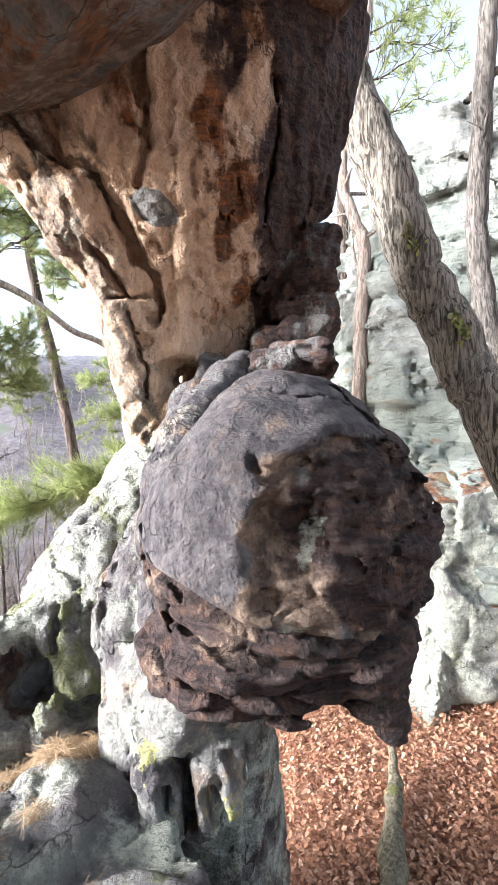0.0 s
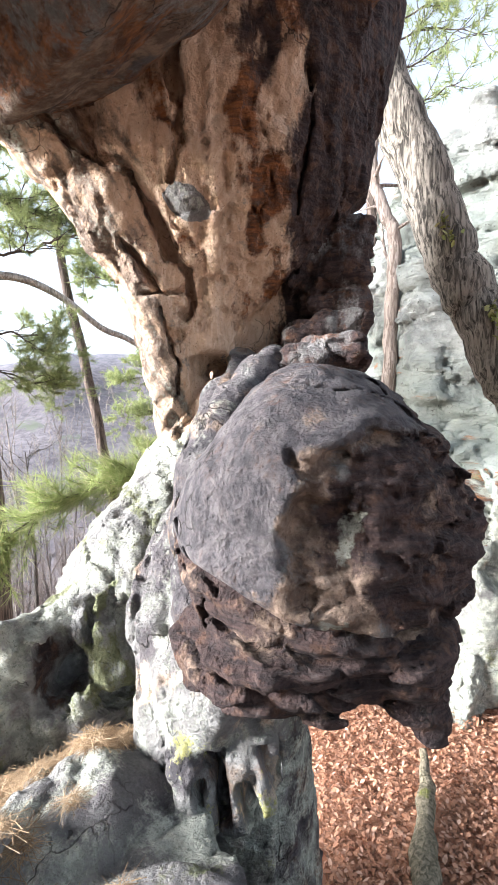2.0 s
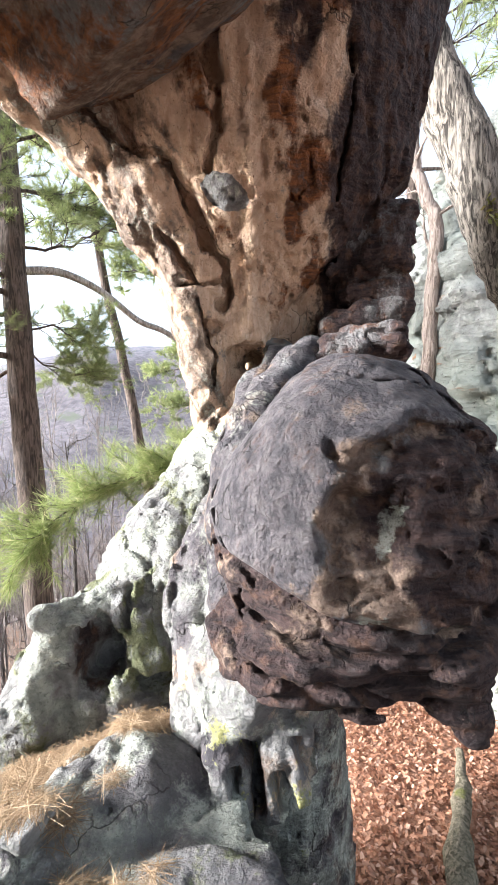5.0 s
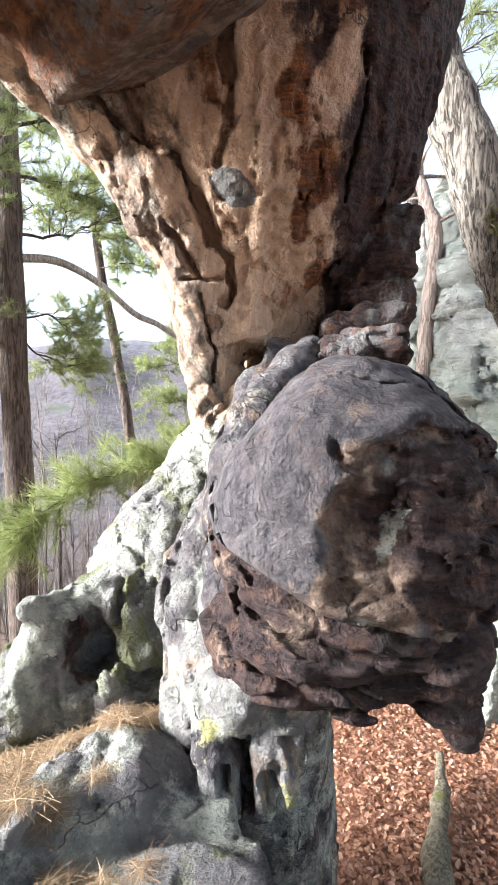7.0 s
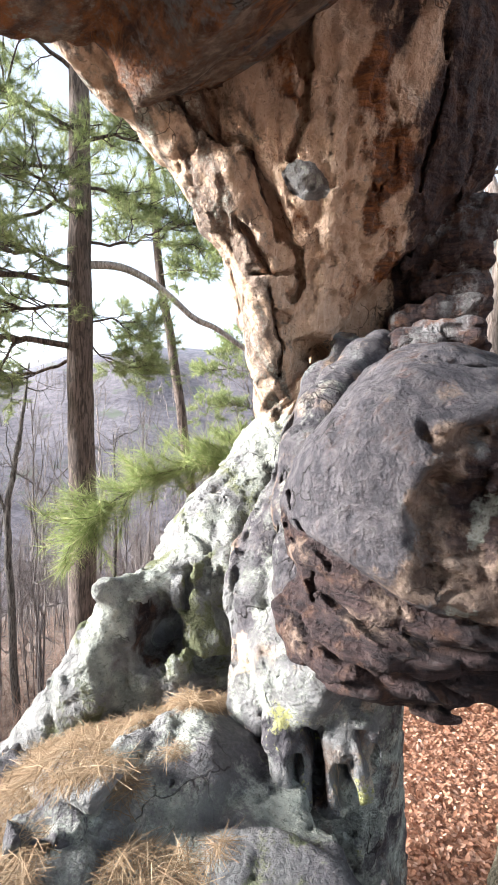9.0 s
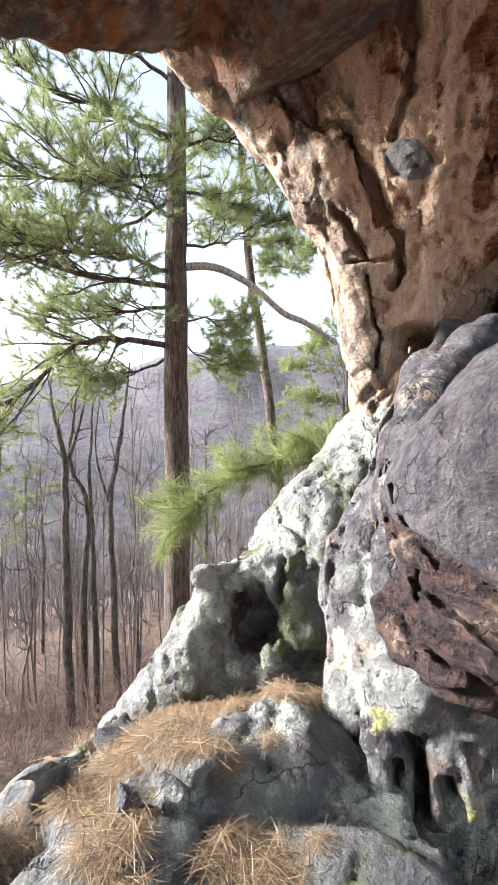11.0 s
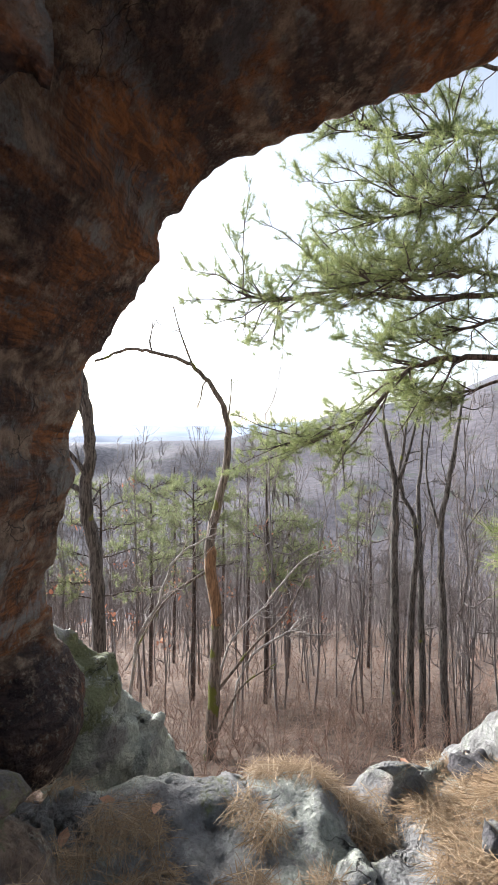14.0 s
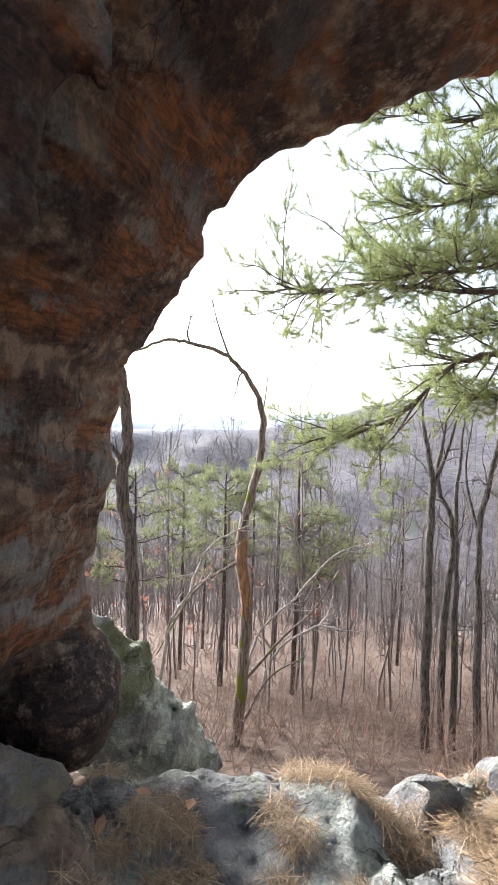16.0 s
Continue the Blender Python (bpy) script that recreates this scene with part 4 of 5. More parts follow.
# ---- terrain ----
def terrain(x, y):
    bearing = np.degrees(np.arctan2(-x, y))
    r = np.hypot(x, y)
    west = np.clip((-x + 0.5) / 2.5, 0, 1) * np.clip((y + x * 0 + 20) / 20, 0, 1)
    z = -1.9 + 0.0 * r
    fallen = -2.2 - 0.42 * np.clip(r - 2.5, 0, 8) - 0.36 * np.clip(r - 10, 0, 110) + 0 * r
    hill = np.interp(bearing, [-180, -40, 0, 22, 40, 62, 90, 180], [60, 60, 70, 78, 36, -6, -12, 0])
    rise = np.clip((r - 150) / 330, 0, 1) ** 1.3
    fallen = fallen + rise * (hill + 46) + 58 * np.clip((r - 700) / 1500, 0, 1)
    return z * (1 - west) + fallen * west


radii = np.concatenate([np.linspace(0.3, 12, 60), np.geomspace(12.5, 3200, 130)])
turns = np.radians(np.arange(0, 360, 1.5))
rr, tt = np.meshgrid(radii, turns, indexing="ij")
gx, gy = rr * np.cos(tt), rr * np.sin(tt)
gz = terrain(gx, gy)
flat = np.stack([gx, gy, 0 * gx], -1).reshape(-1, 3).astype(np.float32)
gz = gz.ravel() + np.clip(rr.ravel() / 30, 0.3, 1) * (0.12 * fbm(flat, 1.2, 3, 5) + np.clip(rr.ravel() - 100, 0, 250) * 0.03 * fbm(flat, 90, 3, 7))
verts = np.stack([gx.ravel(), gy.ravel(), gz], -1)
i, j = np.meshgrid(np.arange(len(radii) - 1), np.arange(len(turns)), indexing="ij")
k = len(turns)
faces = np.stack([i * k + j, (i + 1) * k + j, (i + 1) * k + (j + 1) % k, i * k + (j + 1) % k], -1).reshape(-1, 4)
me = grid_mesh("ground", verts, faces)
far = rr.ravel()
# Masks: leaf litter, far woods, and the haze painted on the ridges.
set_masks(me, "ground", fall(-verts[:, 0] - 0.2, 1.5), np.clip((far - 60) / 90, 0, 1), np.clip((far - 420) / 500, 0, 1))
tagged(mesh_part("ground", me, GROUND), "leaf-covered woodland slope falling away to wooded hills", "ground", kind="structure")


# ---- trees ----
def tubes_mesh(name, tubes, sides=7):
    """One mesh of tapered round limbs: each tube is its points and radii."""
    verts, faces, base = [], [], 0
    turn = np.linspace(0, 2 * np.pi, sides, endpoint=False)
    for pts, radii in tubes:
        pts = np.asarray(pts, float)
        along = np.gradient(pts, axis=0)
        along /= np.linalg.norm(along, axis=1)[:, None] + 1e-9
        ref = np.where(np.abs(along[:, 2:]) > 0.9, [[1.0, 0, 0]], [[0, 0, 1.0]])
        u = np.cross(along, ref)
        u /= np.linalg.norm(u, axis=1)[:, None] + 1e-9
        v = np.cross(along, u)
        ring = pts[:, None] + np.asarray(radii)[:, None, None] * (np.cos(turn)[None, :, None] * u[:, None] + np.sin(turn)[None, :, None] * v[:, None])
        k = np.arange(len(pts) - 1)[:, None] * sides
        j = np.arange(sides)[None]
        nxt = (j + 1) % sides
        faces.append(np.stack([k + j, k + nxt, k + sides + nxt, k + sides + j], -1).reshape(-1, 4) + base)
        verts.append(ring.reshape(-1, 3))
        base += len(pts) * sides
    return grid_mesh(name, np.concatenate(verts), np.concatenate(faces))


def smooth_line(pts, steps):
    """A soft curve through the points."""
    pts = np.asarray(pts, float)
    ext = np.vstack([2 * pts[0] - pts[1], pts, 2 * pts[-1] - pts[-2]])
    out = []
    for a, b, c, d in zip(ext, ext[1:], ext[2:], ext[3:]):
        for t in np.linspace(0, 1, steps, endpoint=False):
            out.append(0.5 * (2 * b + (c - a) * t + (2 * a - 5 * b + 4 * c - d) * t**2 + (3 * b - a - 3 * c + d) * t**3))
    return np.array([*out, pts[-1]])


def limb(rng, start, way, length, radius, bend=0.25, lift=0.1, n=6):
    pts, d = [np.asarray(start, float)], np.asarray(way, float) / np.linalg.norm(way)
    for _ in range(n):
        d = d + rng.normal(0, bend, 3) * 0.5 + np.array([0, 0, lift / n])
        d /= np.linalg.norm(d)
        pts.append(pts[-1] + d * length / n)
    return np.array(pts), np.linspace(radius, radius * 0.25, n + 1)


def twigs(rng, tube, count, length, radius, spread=0.9, lift=0.1, n=4, first=0.25, flat=1.0):
    out = []
    pts, radii = tube
    for _ in range(count):
        t = rng.uniform(first, 0.98) * (len(pts) - 1)
        k = int(t)
        at = pts[k] + (pts[k + 1] - pts[k]) * (t - k)
        along = pts[k + 1] - pts[k]
        along = along / (np.linalg.norm(along) + 1e-9)
        way = along * 0.7 + rng.normal(0, spread, 3) * [1, 1, flat]
        r = min(radius, radii[k] * 0.8)
        out.append(limb(rng, at, way, length * rng.uniform(0.5, 1.2), r, 0.35, lift, n))
    return out


def needle_mesh(name, rng, centres, ways, per, length, width):
    """Tufts of pine needles: narrow leaves that fan out about each way."""
    c = np.repeat(np.asarray(centres, float), per, 0)
    w = np.repeat(np.asarray(ways, float), per, 0)
    w /= np.linalg.norm(w, axis=1)[:, None] + 1e-9
    d = w * rng.uniform(0.15, 1.0, (len(w), 1)) + rng.normal(0, 0.45, w.shape)
    d /= np.linalg.norm(d, axis=1)[:, None] + 1e-9
    side = np.cross(d, rng.normal(0, 1, d.shape))
    side /= np.linalg.norm(side, axis=1)[:, None] + 1e-9
    size = length * rng.uniform(0.6, 1.15, (len(c), 1))
    c = c - w * rng.uniform(0, 0.5, (len(c), 1)) * length
    a, b, e = c - side * width * 0.5, c + side * width * 0.5, c + d * size
    verts = np.stack([a, b, e], 1).reshape(-1, 3)
    return grid_mesh(name, verts, np.arange(len(verts)).reshape(-1, 3))


def leaf_mesh(name, rng, centres, sizes, flat=0.35):
    """Curled dry leaves, two bent halves each."""
    n = len(centres)
    turn = rng.uniform(0, 2 * np.pi, n)
    u = np.stack([np.cos(turn), np.sin(turn), rng.normal(0, flat, n)], -1)
    v = np.stack([-np.sin(turn), np.cos(turn), rng.normal(0, flat, n)], -1)
    up = np.array([0, 0, 1.0])
    s = np.asarray(sizes)[:, None]
    curl = rng.uniform(0.02, 0.28, n)[:, None] * s
    c = np.asarray(centres)
    pts = [c - u * s, c - u * 0.2 * s + v * 0.52 * s + up * curl, c + u * 0.5 * s + v * 0.4 * s + up * curl, c + u * s, c + u * 0.5 * s - v * 0.4 * s + up * curl, c - u * 0.2 * s - v * 0.52 * s + up * curl]
    verts = np.stack(pts, 1).reshape(-1, 3)
    k = np.arange(n)[:, None] * 6
    faces = np.concatenate([k + [0, 3, 2, 1], k + [0, 5, 4, 3]])
    return grid_mesh(name, verts, faces)


def pine_tree(label, rng, trunk, radii, limbs, needles, tuft=0.16, width=0.012, dense=1.0, per=12, group="pines beside the arch"):
    """A pine: trunk, its main limbs one by one, dead twigs, and needle tufts on the outer twigs."""
    tree = thing("pine_tree", label, "pine tree", group=group)
    line = smooth_line(trunk, 6)
    line = line + rng.normal(0, 0.008, line.shape)
    r = np.interp(np.linspace(0, 1, len(line)), np.linspace(0, 1, len(radii)), radii)
    mesh_part("trunk", tubes_mesh("pine_trunk", [(line, r)], 16), PINE_BARK, tree)
    tips, ways, fine = [], [], []
    for pts, r0 in limbs:
        main = smooth_line(pts, 5)
        main = main + rng.normal(0, 0.02, main.shape)
        size = np.linalg.norm(np.diff(main, axis=0), axis=1).sum()
        tube = (main, np.linspace(r0 * 0.75, r0 * 0.2, len(main)))
        mesh_part("limb", tubes_mesh("pine_limb", [tube], 8), PINE_BARK, tree)
        subs = twigs(rng, tube, int(7 + size * 6 * dense), 0.26 * size + 0.25, r0 * 0.3, 0.7, 0.2, 5, 0.15, 0.35)
        for sub in subs:
            fine.append(sub)
            small = twigs(rng, sub, int(5 + 3 * dense), 0.26, 0.005, 0.6, 0.5, 3, 0.25, 0.6)
            fine += small
            for q in (sub, *small):
                tips.append(q[0][-1]), ways.append(q[0][-1] - q[0][-2])
                if q is not sub or dense > 1:
                    tips.append(q[0][-2]), ways.append(q[0][-1] - q[0][-2])
    mesh_part("twig_mass", tubes_mesh("pine_twigs", fine, 4), PINE_BARK, tree)["kind"] = "stuff"
    mesh_part("crown", needle_mesh("pine_crown", rng, tips, ways, per, tuft, width), needles, tree)["kind"] = "stuff"
    return tree


def bare_tree(label, rng, trunk, radii, limbs=(), count=8, reach=1.6, bark=None, group="bare trees on the slope", name="bare_tree", first=0.35, forks=5):
    tree = thing(name, label, "tree", group=group)
    line = smooth_line(trunk, 6)
    line = line + rng.normal(0, 0.012, line.shape)
    r = np.interp(np.linspace(0, 1, len(line)), np.linspace(0, 1, len(radii)), radii)
    mesh_part("trunk", tubes_mesh("bare_trunk", [(line, r)], 12), bark or GREY_BARK, tree)
    fine = []
    for pts, r0 in limbs:
        main = smooth_line(pts, 5)
        tube = (main, np.linspace(r0, r0 * 0.35, len(main)))
        mesh_part("limb", tubes_mesh("bare_limb", [tube], 8), bark or GREY_BARK, tree)
        fine += twigs(rng, tube, forks, reach * 0.5, r0 * 0.4, 0.6, 0.3)
    subs = twigs(rng, (line, r), count, reach, min(radii) * 0.7 + 0.006, 0.55, 0.45, 6, first)
    for sub in subs:
        fine.append(sub)
        fine += twigs(rng, sub, forks, reach * 0.45, 0.007, 0.6, 0.3)
    if fine:
        mesh_part("branch_mass", tubes_mesh("bare_branches", fine, 4), bark or GREY_BARK, tree)["kind"] = "stuff"
    return tree


def mound_at(x, y):
    return float(terrain(np.array([x]), np.array([y]))[0])


rng = np.random.default_rng(7)
PINE_X, PINE_Y = -3.42, 6.0
side = np.array([-0.80, -0.60, 0.0])
front = np.array([0.45, -0.89, 0.0])


def from_pine(*steps):
    """Limb points: metres to the open side of the trunk, height, metres towards the arch."""
    return [np.array([PINE_X, PINE_Y, z]) + side * a + front * b for a, z, b in steps]


limbs = [
    (from_pine((0.1, 2.2, 0), (0.75, 2.22, 0.2), (1.4, 2.04, 0.3), (1.9, 1.45, 0.3), (2.5, 1.2, 0.2), (3.2, 1.03, 0.2)), 0.06),
    (from_pine((0.1, 2.0, 0), (0.6, 1.85, -0.2), (1.1, 1.75, -0.4), (1.6, 1.85, -0.6)), 0.035),
    (from_pine((0.1, 3.05, 0), (1.1, 3.0, 0.3), (2.2, 3.2, 0.4), (3.0, 3.15, 0.5), (3.7, 3.3, 0.5)), 0.055),
    (from_pine((0.1, 3.25, 0), (0.7, 3.2, 0.6), (1.4, 3.1, 1.0), (2.0, 3.0, 1.2)), 0.045),
    (from_pine((0.1, 2.8, 0), (0.7, 2.75, -0.4), (1.5, 2.6, -0.7), (2.3, 2.7, -0.9)), 0.04),
    (from_pine((0.1, 5.1, 0), (0.8, 5.2, 0.1), (1.4, 5.25, 0.2), (2.0, 5.5, 0.3), (2.15, 5.8, 0.3)), 0.05),
    (from_pine((0.1, 4.6, 0), (0.8, 4.3, 0.3), (1.5, 4.1, 0.4), (2.2, 4.0, 0.5)), 0.04),
    (from_pine((0.1, 4.3, 0), (0.7, 3.9, -0.2), (1.6, 3.6, -0.3), (2.1, 3.75, -0.3), (2.4, 3.7, -0.3)), 0.04),
    (from_pine((0.1, 4.0, 0), (0.5, 4.1, 0.6), (1.1, 4.0, 1.0), (1.7, 4.2, 1.3)), 0.035),
    (from_pine((0.1, 5.9, 0), (0.8, 6.1, 0.1), (1.6, 6.3, 0.2)), 0.04),
    (from_pine((0.0, 5.0, 0), (-0.7, 5.1, 0.3), (-1.4, 5.2, 0.4)), 0.035),
    (from_pine((0.0, 4.4, 0), (-0.6, 4.5, -0.3), (-1.3, 4.6, -0.5)), 0.035),
    (from_pine((0.0, 3.62, 0), (-0.6, 3.72, 0), (-1.0, 3.97, 0), (-1.55, 4.21, 0), (-2.0, 4.4, 0)), 0.03),
    (from_pine((0.0, 2.55, 0), (-0.5, 2.63, 0), (-0.9, 2.57, 0), (-1.12, 2.41, 0)), 0.022),
    (from_pine((0.0, 2.3, 0), (-0.5, 2.05, -0.2), (-1.0, 2.0, -0.4)), 0.02),
    (from_pine((0.0, 6.6, 0), (-0.6, 6.8, 0.2), (-1.2, 6.9, 0.4)), 0.03),
]
big_pine = pine_tree("tall pine with plated brown bark and spreading green boughs", rng, [(-3.38, 6.02, -6.5), (-3.39, 6.01, -3.4), (-3.40, 6.01, 0.0), (-3.43, 5.99, 2.13), (-3.43, 5.99, 4.83), (-3.46, 5.97, 7.2), (-3.48, 5.95, 10.0)], [0.23, 0.2, 0.185, 0.17, 0.14, 0.11, 0.05], limbs, NEEDLES, 0.115, 0.0048, 1.6, 36)
white_limb = smooth_line(from_pine((0.0, 3.33, 0), (-0.55, 3.39, 0), (-1.1, 3.2, 0), (-1.65, 2.82, 0), (-2.05, 2.69, 0), (-2.6, 2.4, 0)), 5)
mesh_part("limb", tubes_mesh("pale_limb", [(white_limb, np.linspace(0.06, 0.045, len(white_limb)))], 8), DEAD_LIMB, big_pine, "pale flaking dead limb")

limbs = [(pts, r) for pts, r in (
    ([(-3.75, 9.38, 7.0), (-4.4, 9.0, 7.1), (-5.2, 8.6, 7.0)], 0.03),
    ([(-3.7, 9.4, 6.4), (-3.1, 9.5, 6.5), (-2.4, 9.5, 6.2)], 0.03),
    ([(-3.6, 9.45, 5.4), (-4.2, 9.1, 5.4), (-4.9, 8.9, 5.2)], 0.025),
    ([(-3.55, 9.45, 4.9), (-2.9, 9.5, 4.9), (-2.3, 9.4, 4.7)], 0.025),
    ([(-3.5, 9.47, 4.2), (-3.0, 9.3, 4.3), (-2.3, 9.1, 4.2)], 0.025),
    ([(-3.8, 9.37, 7.8), (-3.2, 9.3, 8.1), (-2.5, 9.2, 8.2)], 0.025),
    ([(-3.85, 9.35, 8.6), (-4.5, 9.1, 8.8)], 0.02),
)]
pine_tree("slender leaning pine with a thin crown", rng, [(-2.3, 9.8, -6.0), (-2.53, 9.76, -2.73), (-2.93, 9.65, 0.43), (-3.29, 9.55, 3.0), (-3.48, 9.48, 4.08), (-3.68, 9.41, 6.43), (-3.91, 9.32, 9.27)], [0.16, 0.14, 0.11, 0.095, 0.09, 0.07, 0.03], limbs, NEEDLES, 0.2, 0.016, 0.9, 12)
limbs = [([(-1.6, 11.5, z), (-1.6 + a, 11.4, z + 0.1), (-1.6 + 2 * a, 11.3, z + 0.05)], 0.02) for z, a in ((0.6, -0.5), (0.9, 0.5), (1.5, -0.6), (1.9, 0.5), (2.4, -0.6), (2.7, 0.5), (3.1, -0.4), (3.4, 0.4))]
pine_tree("small dark pine with drooping twigs", rng, [(-1.5, 11.5, -5.0), (-1.55, 11.5, 0.0), (-1.6, 11.5, 2.0), (-1.65, 11.5, 3.8)], [0.08, 0.06, 0.045, 0.015], limbs, NEEDLES, 0.16, 0.014, 1.2, 12)

# A low bough of bright needles behind the buttress.
bough = thing("pine_bough", "drooping bough of bright green pine needles with brown tips", "pine bough")
main = smooth_line([(-0.4, 3.75, 0.75), (-0.81, 3.58, 0.92), (-1.1, 3.52, 0.90), (-1.49, 3.4, 0.74), (-1.80, 3.26, 0.53), (-1.96, 3.2, 0.36)], 6)
stems = [(main, np.linspace(0.014, 0.004, len(main)))]
stems += twigs(rng, stems[0], 85, 0.34, 0.004, 0.55, 0.12, 4, 0.08)
mesh_part("stem", tubes_mesh("bough_stem", stems, 5), PINE_BARK, bough)
tips = [q[0][k] for q in stems for k in range(1, len(q[0]))]
ways = [q[0][k] - q[0][k - 1] + np.array([-0.02, -0.01, 0.02]) for q in stems for k in range(1, len(q[0]))]
mesh_part("needles", needle_mesh("bough_needles", rng, tips, ways, 30, 0.19, 0.0045), BRIGHT_NEEDLES, bough)

# Bare trees down the slope.
for trunk, radii, lim, count, reach in (
    ([(-7.0, 8.0, -7.5), (-7.03, 7.98, -6.18), (-7.09, 7.94, -3.89), (-7.12, 7.91, -1.46), (-7.11, 7.91, 0.12), (-7.25, 7.8, 1.09), (-7.34, 7.72, 1.9)], [0.13, 0.11, 0.095, 0.085, 0.07, 0.045, 0.02], [([(-7.11, 7.91, 0.0), (-6.9, 8.09, 0.85), (-6.68, 8.24, 2.1)], 0.05)], 7, 1.2),
    ([(-7.08, 8.58, -7.5), (-7.14, 8.54, -3.43), (-7.07, 8.59, -0.91), (-7.35, 8.37, 0.2), (-7.14, 8.54, 2.4)], [0.09, 0.075, 0.06, 0.045, 0.015], [], 7, 1.0),
    ([(-7.2, 9.12, -7.5), (-7.27, 9.07, -2.94), (-7.34, 9.02, -0.35), (-7.25, 9.08, 1.8)], [0.09, 0.07, 0.05, 0.015], [], 6, 0.9),
    ([(-5.9, 8.2, -7.0), (-6.04, 8.11, -2.33), (-6.09, 8.08, -0.67), (-5.91, 8.2, 0.67), (-5.75, 8.3, 2.3)], [0.085, 0.07, 0.06, 0.045, 0.015], [([(-6.08, 8.08, -0.8), (-6.3, 7.9, 0.4), (-6.2, 7.9, 1.5)], 0.03)], 6, 0.9),
    ([(-5.0, 8.8, -7.0), (-5.05, 8.8, -3.0), (-5.1, 8.75, 0.0), (-5.0, 8.8, 1.2)], [0.07, 0.06, 0.035, 0.01], [], 8, 0.9),
    ([(-4.4, 9.4, -7.0), (-4.45, 9.4, -2.0), (-4.5, 9.4, 0.9)], [0.05, 0.04, 0.01], [], 8, 0.9),
):
    bare_tree("bare grey hardwood with mossy forked trunk", rng, trunk, radii, lim, count, reach)
bare_tree("tall mossy leafless tree beside the rock wall", rng, [(-7.1, 1.7, -6.0), (-7.13, 1.56, -2.21), (-7.13, 1.52, -0.68), (-7.17, 1.37, 0.25), (-7.16, 1.43, 1.0), (-7.18, 1.32, 1.92), (-7.3, 1.1, 3.2)], [0.13, 0.10, 0.10, 0.095, 0.085, 0.075, 0.06], (), 4, 0.8)
bare_tree("dead snag with orange bared wood and a bent top", rng, [(-7.75, 3.62, -6.6), (-7.73, 3.66, -5.23), (-7.69, 3.74, -3.68), (-7.65, 3.8, -2.12), (-7.72, 3.68, -1.3), (-7.70, 3.70, -0.57), (-7.6, 3.89, 0.46), (-7.57, 3.96, 1.39), (-7.68, 3.75, 2.0), (-7.86, 3.38, 2.46), (-8.08, 2.86, 2.65), (-8.25, 2.38, 2.71), (-8.41, 1.77, 2.46)], [0.13, 0.12, 0.11, 0.10, 0.105, 0.085, 0.07, 0.06, 0.045, 0.035, 0.03, 0.025, 0.02], [([(-7.86, 3.38, 2.46), (-7.95, 3.19, 3.02), (-8.0, 3.06, 3.5)], 0.02), ([(-7.58, 3.93, 1.3), (-7.55, 3.99, 1.8), (-7.54, 4.02, 2.25)], 0.018), ([(-7.7, 3.75, -3.6), (-7.2, 4.3, -2.6), (-6.9, 4.8, -2.0), (-6.5, 5.2, -0.9)], 0.03), ([(-7.7, 3.72, -4.5), (-7.5, 4.2, -3.5), (-7.1, 4.7, -3.0)], 0.03), ([(-7.68, 3.75, -1.2), (-8.0, 2.9, -1.8), (-8.3, 2.3, -3.0)], 0.03)], 3, 0.7, SNAG_BARK, name="dead_tree", forks=3)
bared = smooth_line([(-7.655, 3.79, -2.3), (-7.64, 3.78, -2.0), (-7.70, 3.68, -1.3), (-7.69, 3.69, -0.8)], 5)
mesh_part("bared_wood", tubes_mesh("bared_wood", [(bared, [0.06, *np.linspace(0.108, 0.104, len(bared) - 2), 0.05])], 12), SNAG_WOOD, bpy.data.objects["dead_tree"], "orange wood bared of bark")
for trunk in ([(-8.75, 4.3, -7.2), (-8.73, 4.35, -4.74), (-8.61, 4.57, -3.26), (-8.21, 5.2, -2.37), (-7.75, 5.83, -1.41), (-7.39, 6.26, -1.12)], [(-8.6, 4.7, -7.2), (-8.5, 4.75, -3.98), (-7.93, 5.6, -2.92), (-7.57, 6.06, -2.97)], [(-7.6, 2.0, -6.5), (-7.48, 2.18, -2.51), (-7.37, 2.5, -1.66), (-7.24, 2.83, -0.81), (-6.96, 3.41, -0.42)]):
    bare_tree("thin pale sapling arching over with fine twigs", rng, trunk, [0.035, 0.028, 0.022, 0.012], (), 12, 0.7, DEAD_LIMB, group="arching saplings", name="sapling", first=0.4, forks=4)
for k, (bearing, r, tall) in enumerate(((54, 19, 8.2), (57, 14, 7.4), (59, 21, 9.2), (62, 25, 10.5), (66, 15, 7.0), (68, 24, 10.2), (71, 18, 7.8), (77, 14, 6.8), (44, 24, 9.0))):
    x, y = -r * math.sin(radians(bearing)), r * math.cos(radians(bearing))
    z = mound_at(x, y)
    top = np.array([x, y, z + tall])
    limbs = []
    for q in range(11):
        h, a = rng.uniform(0.5, 0.98), rng.uniform(0, 6.3)
        at = np.array([x, y, z + tall * h])
        reach = (1.15 - h) * 2.2 + 0.5
        limbs.append(([at, at + [reach * 0.5 * math.cos(a), reach * 0.5 * math.sin(a), 0.2], at + [reach * math.cos(a), reach * math.sin(a), 0.3]], 0.03))
    pine_tree("pine on the lower slope with a rounded green crown", rng, [(x, y, z - 0.5), (x + 0.1, y, z + tall * 0.5), top], [0.085, 0.065, 0.02], limbs, SLOPE_NEEDLES, 0.15, 0.011, 0.35, 12, group="pines on the lower slope")

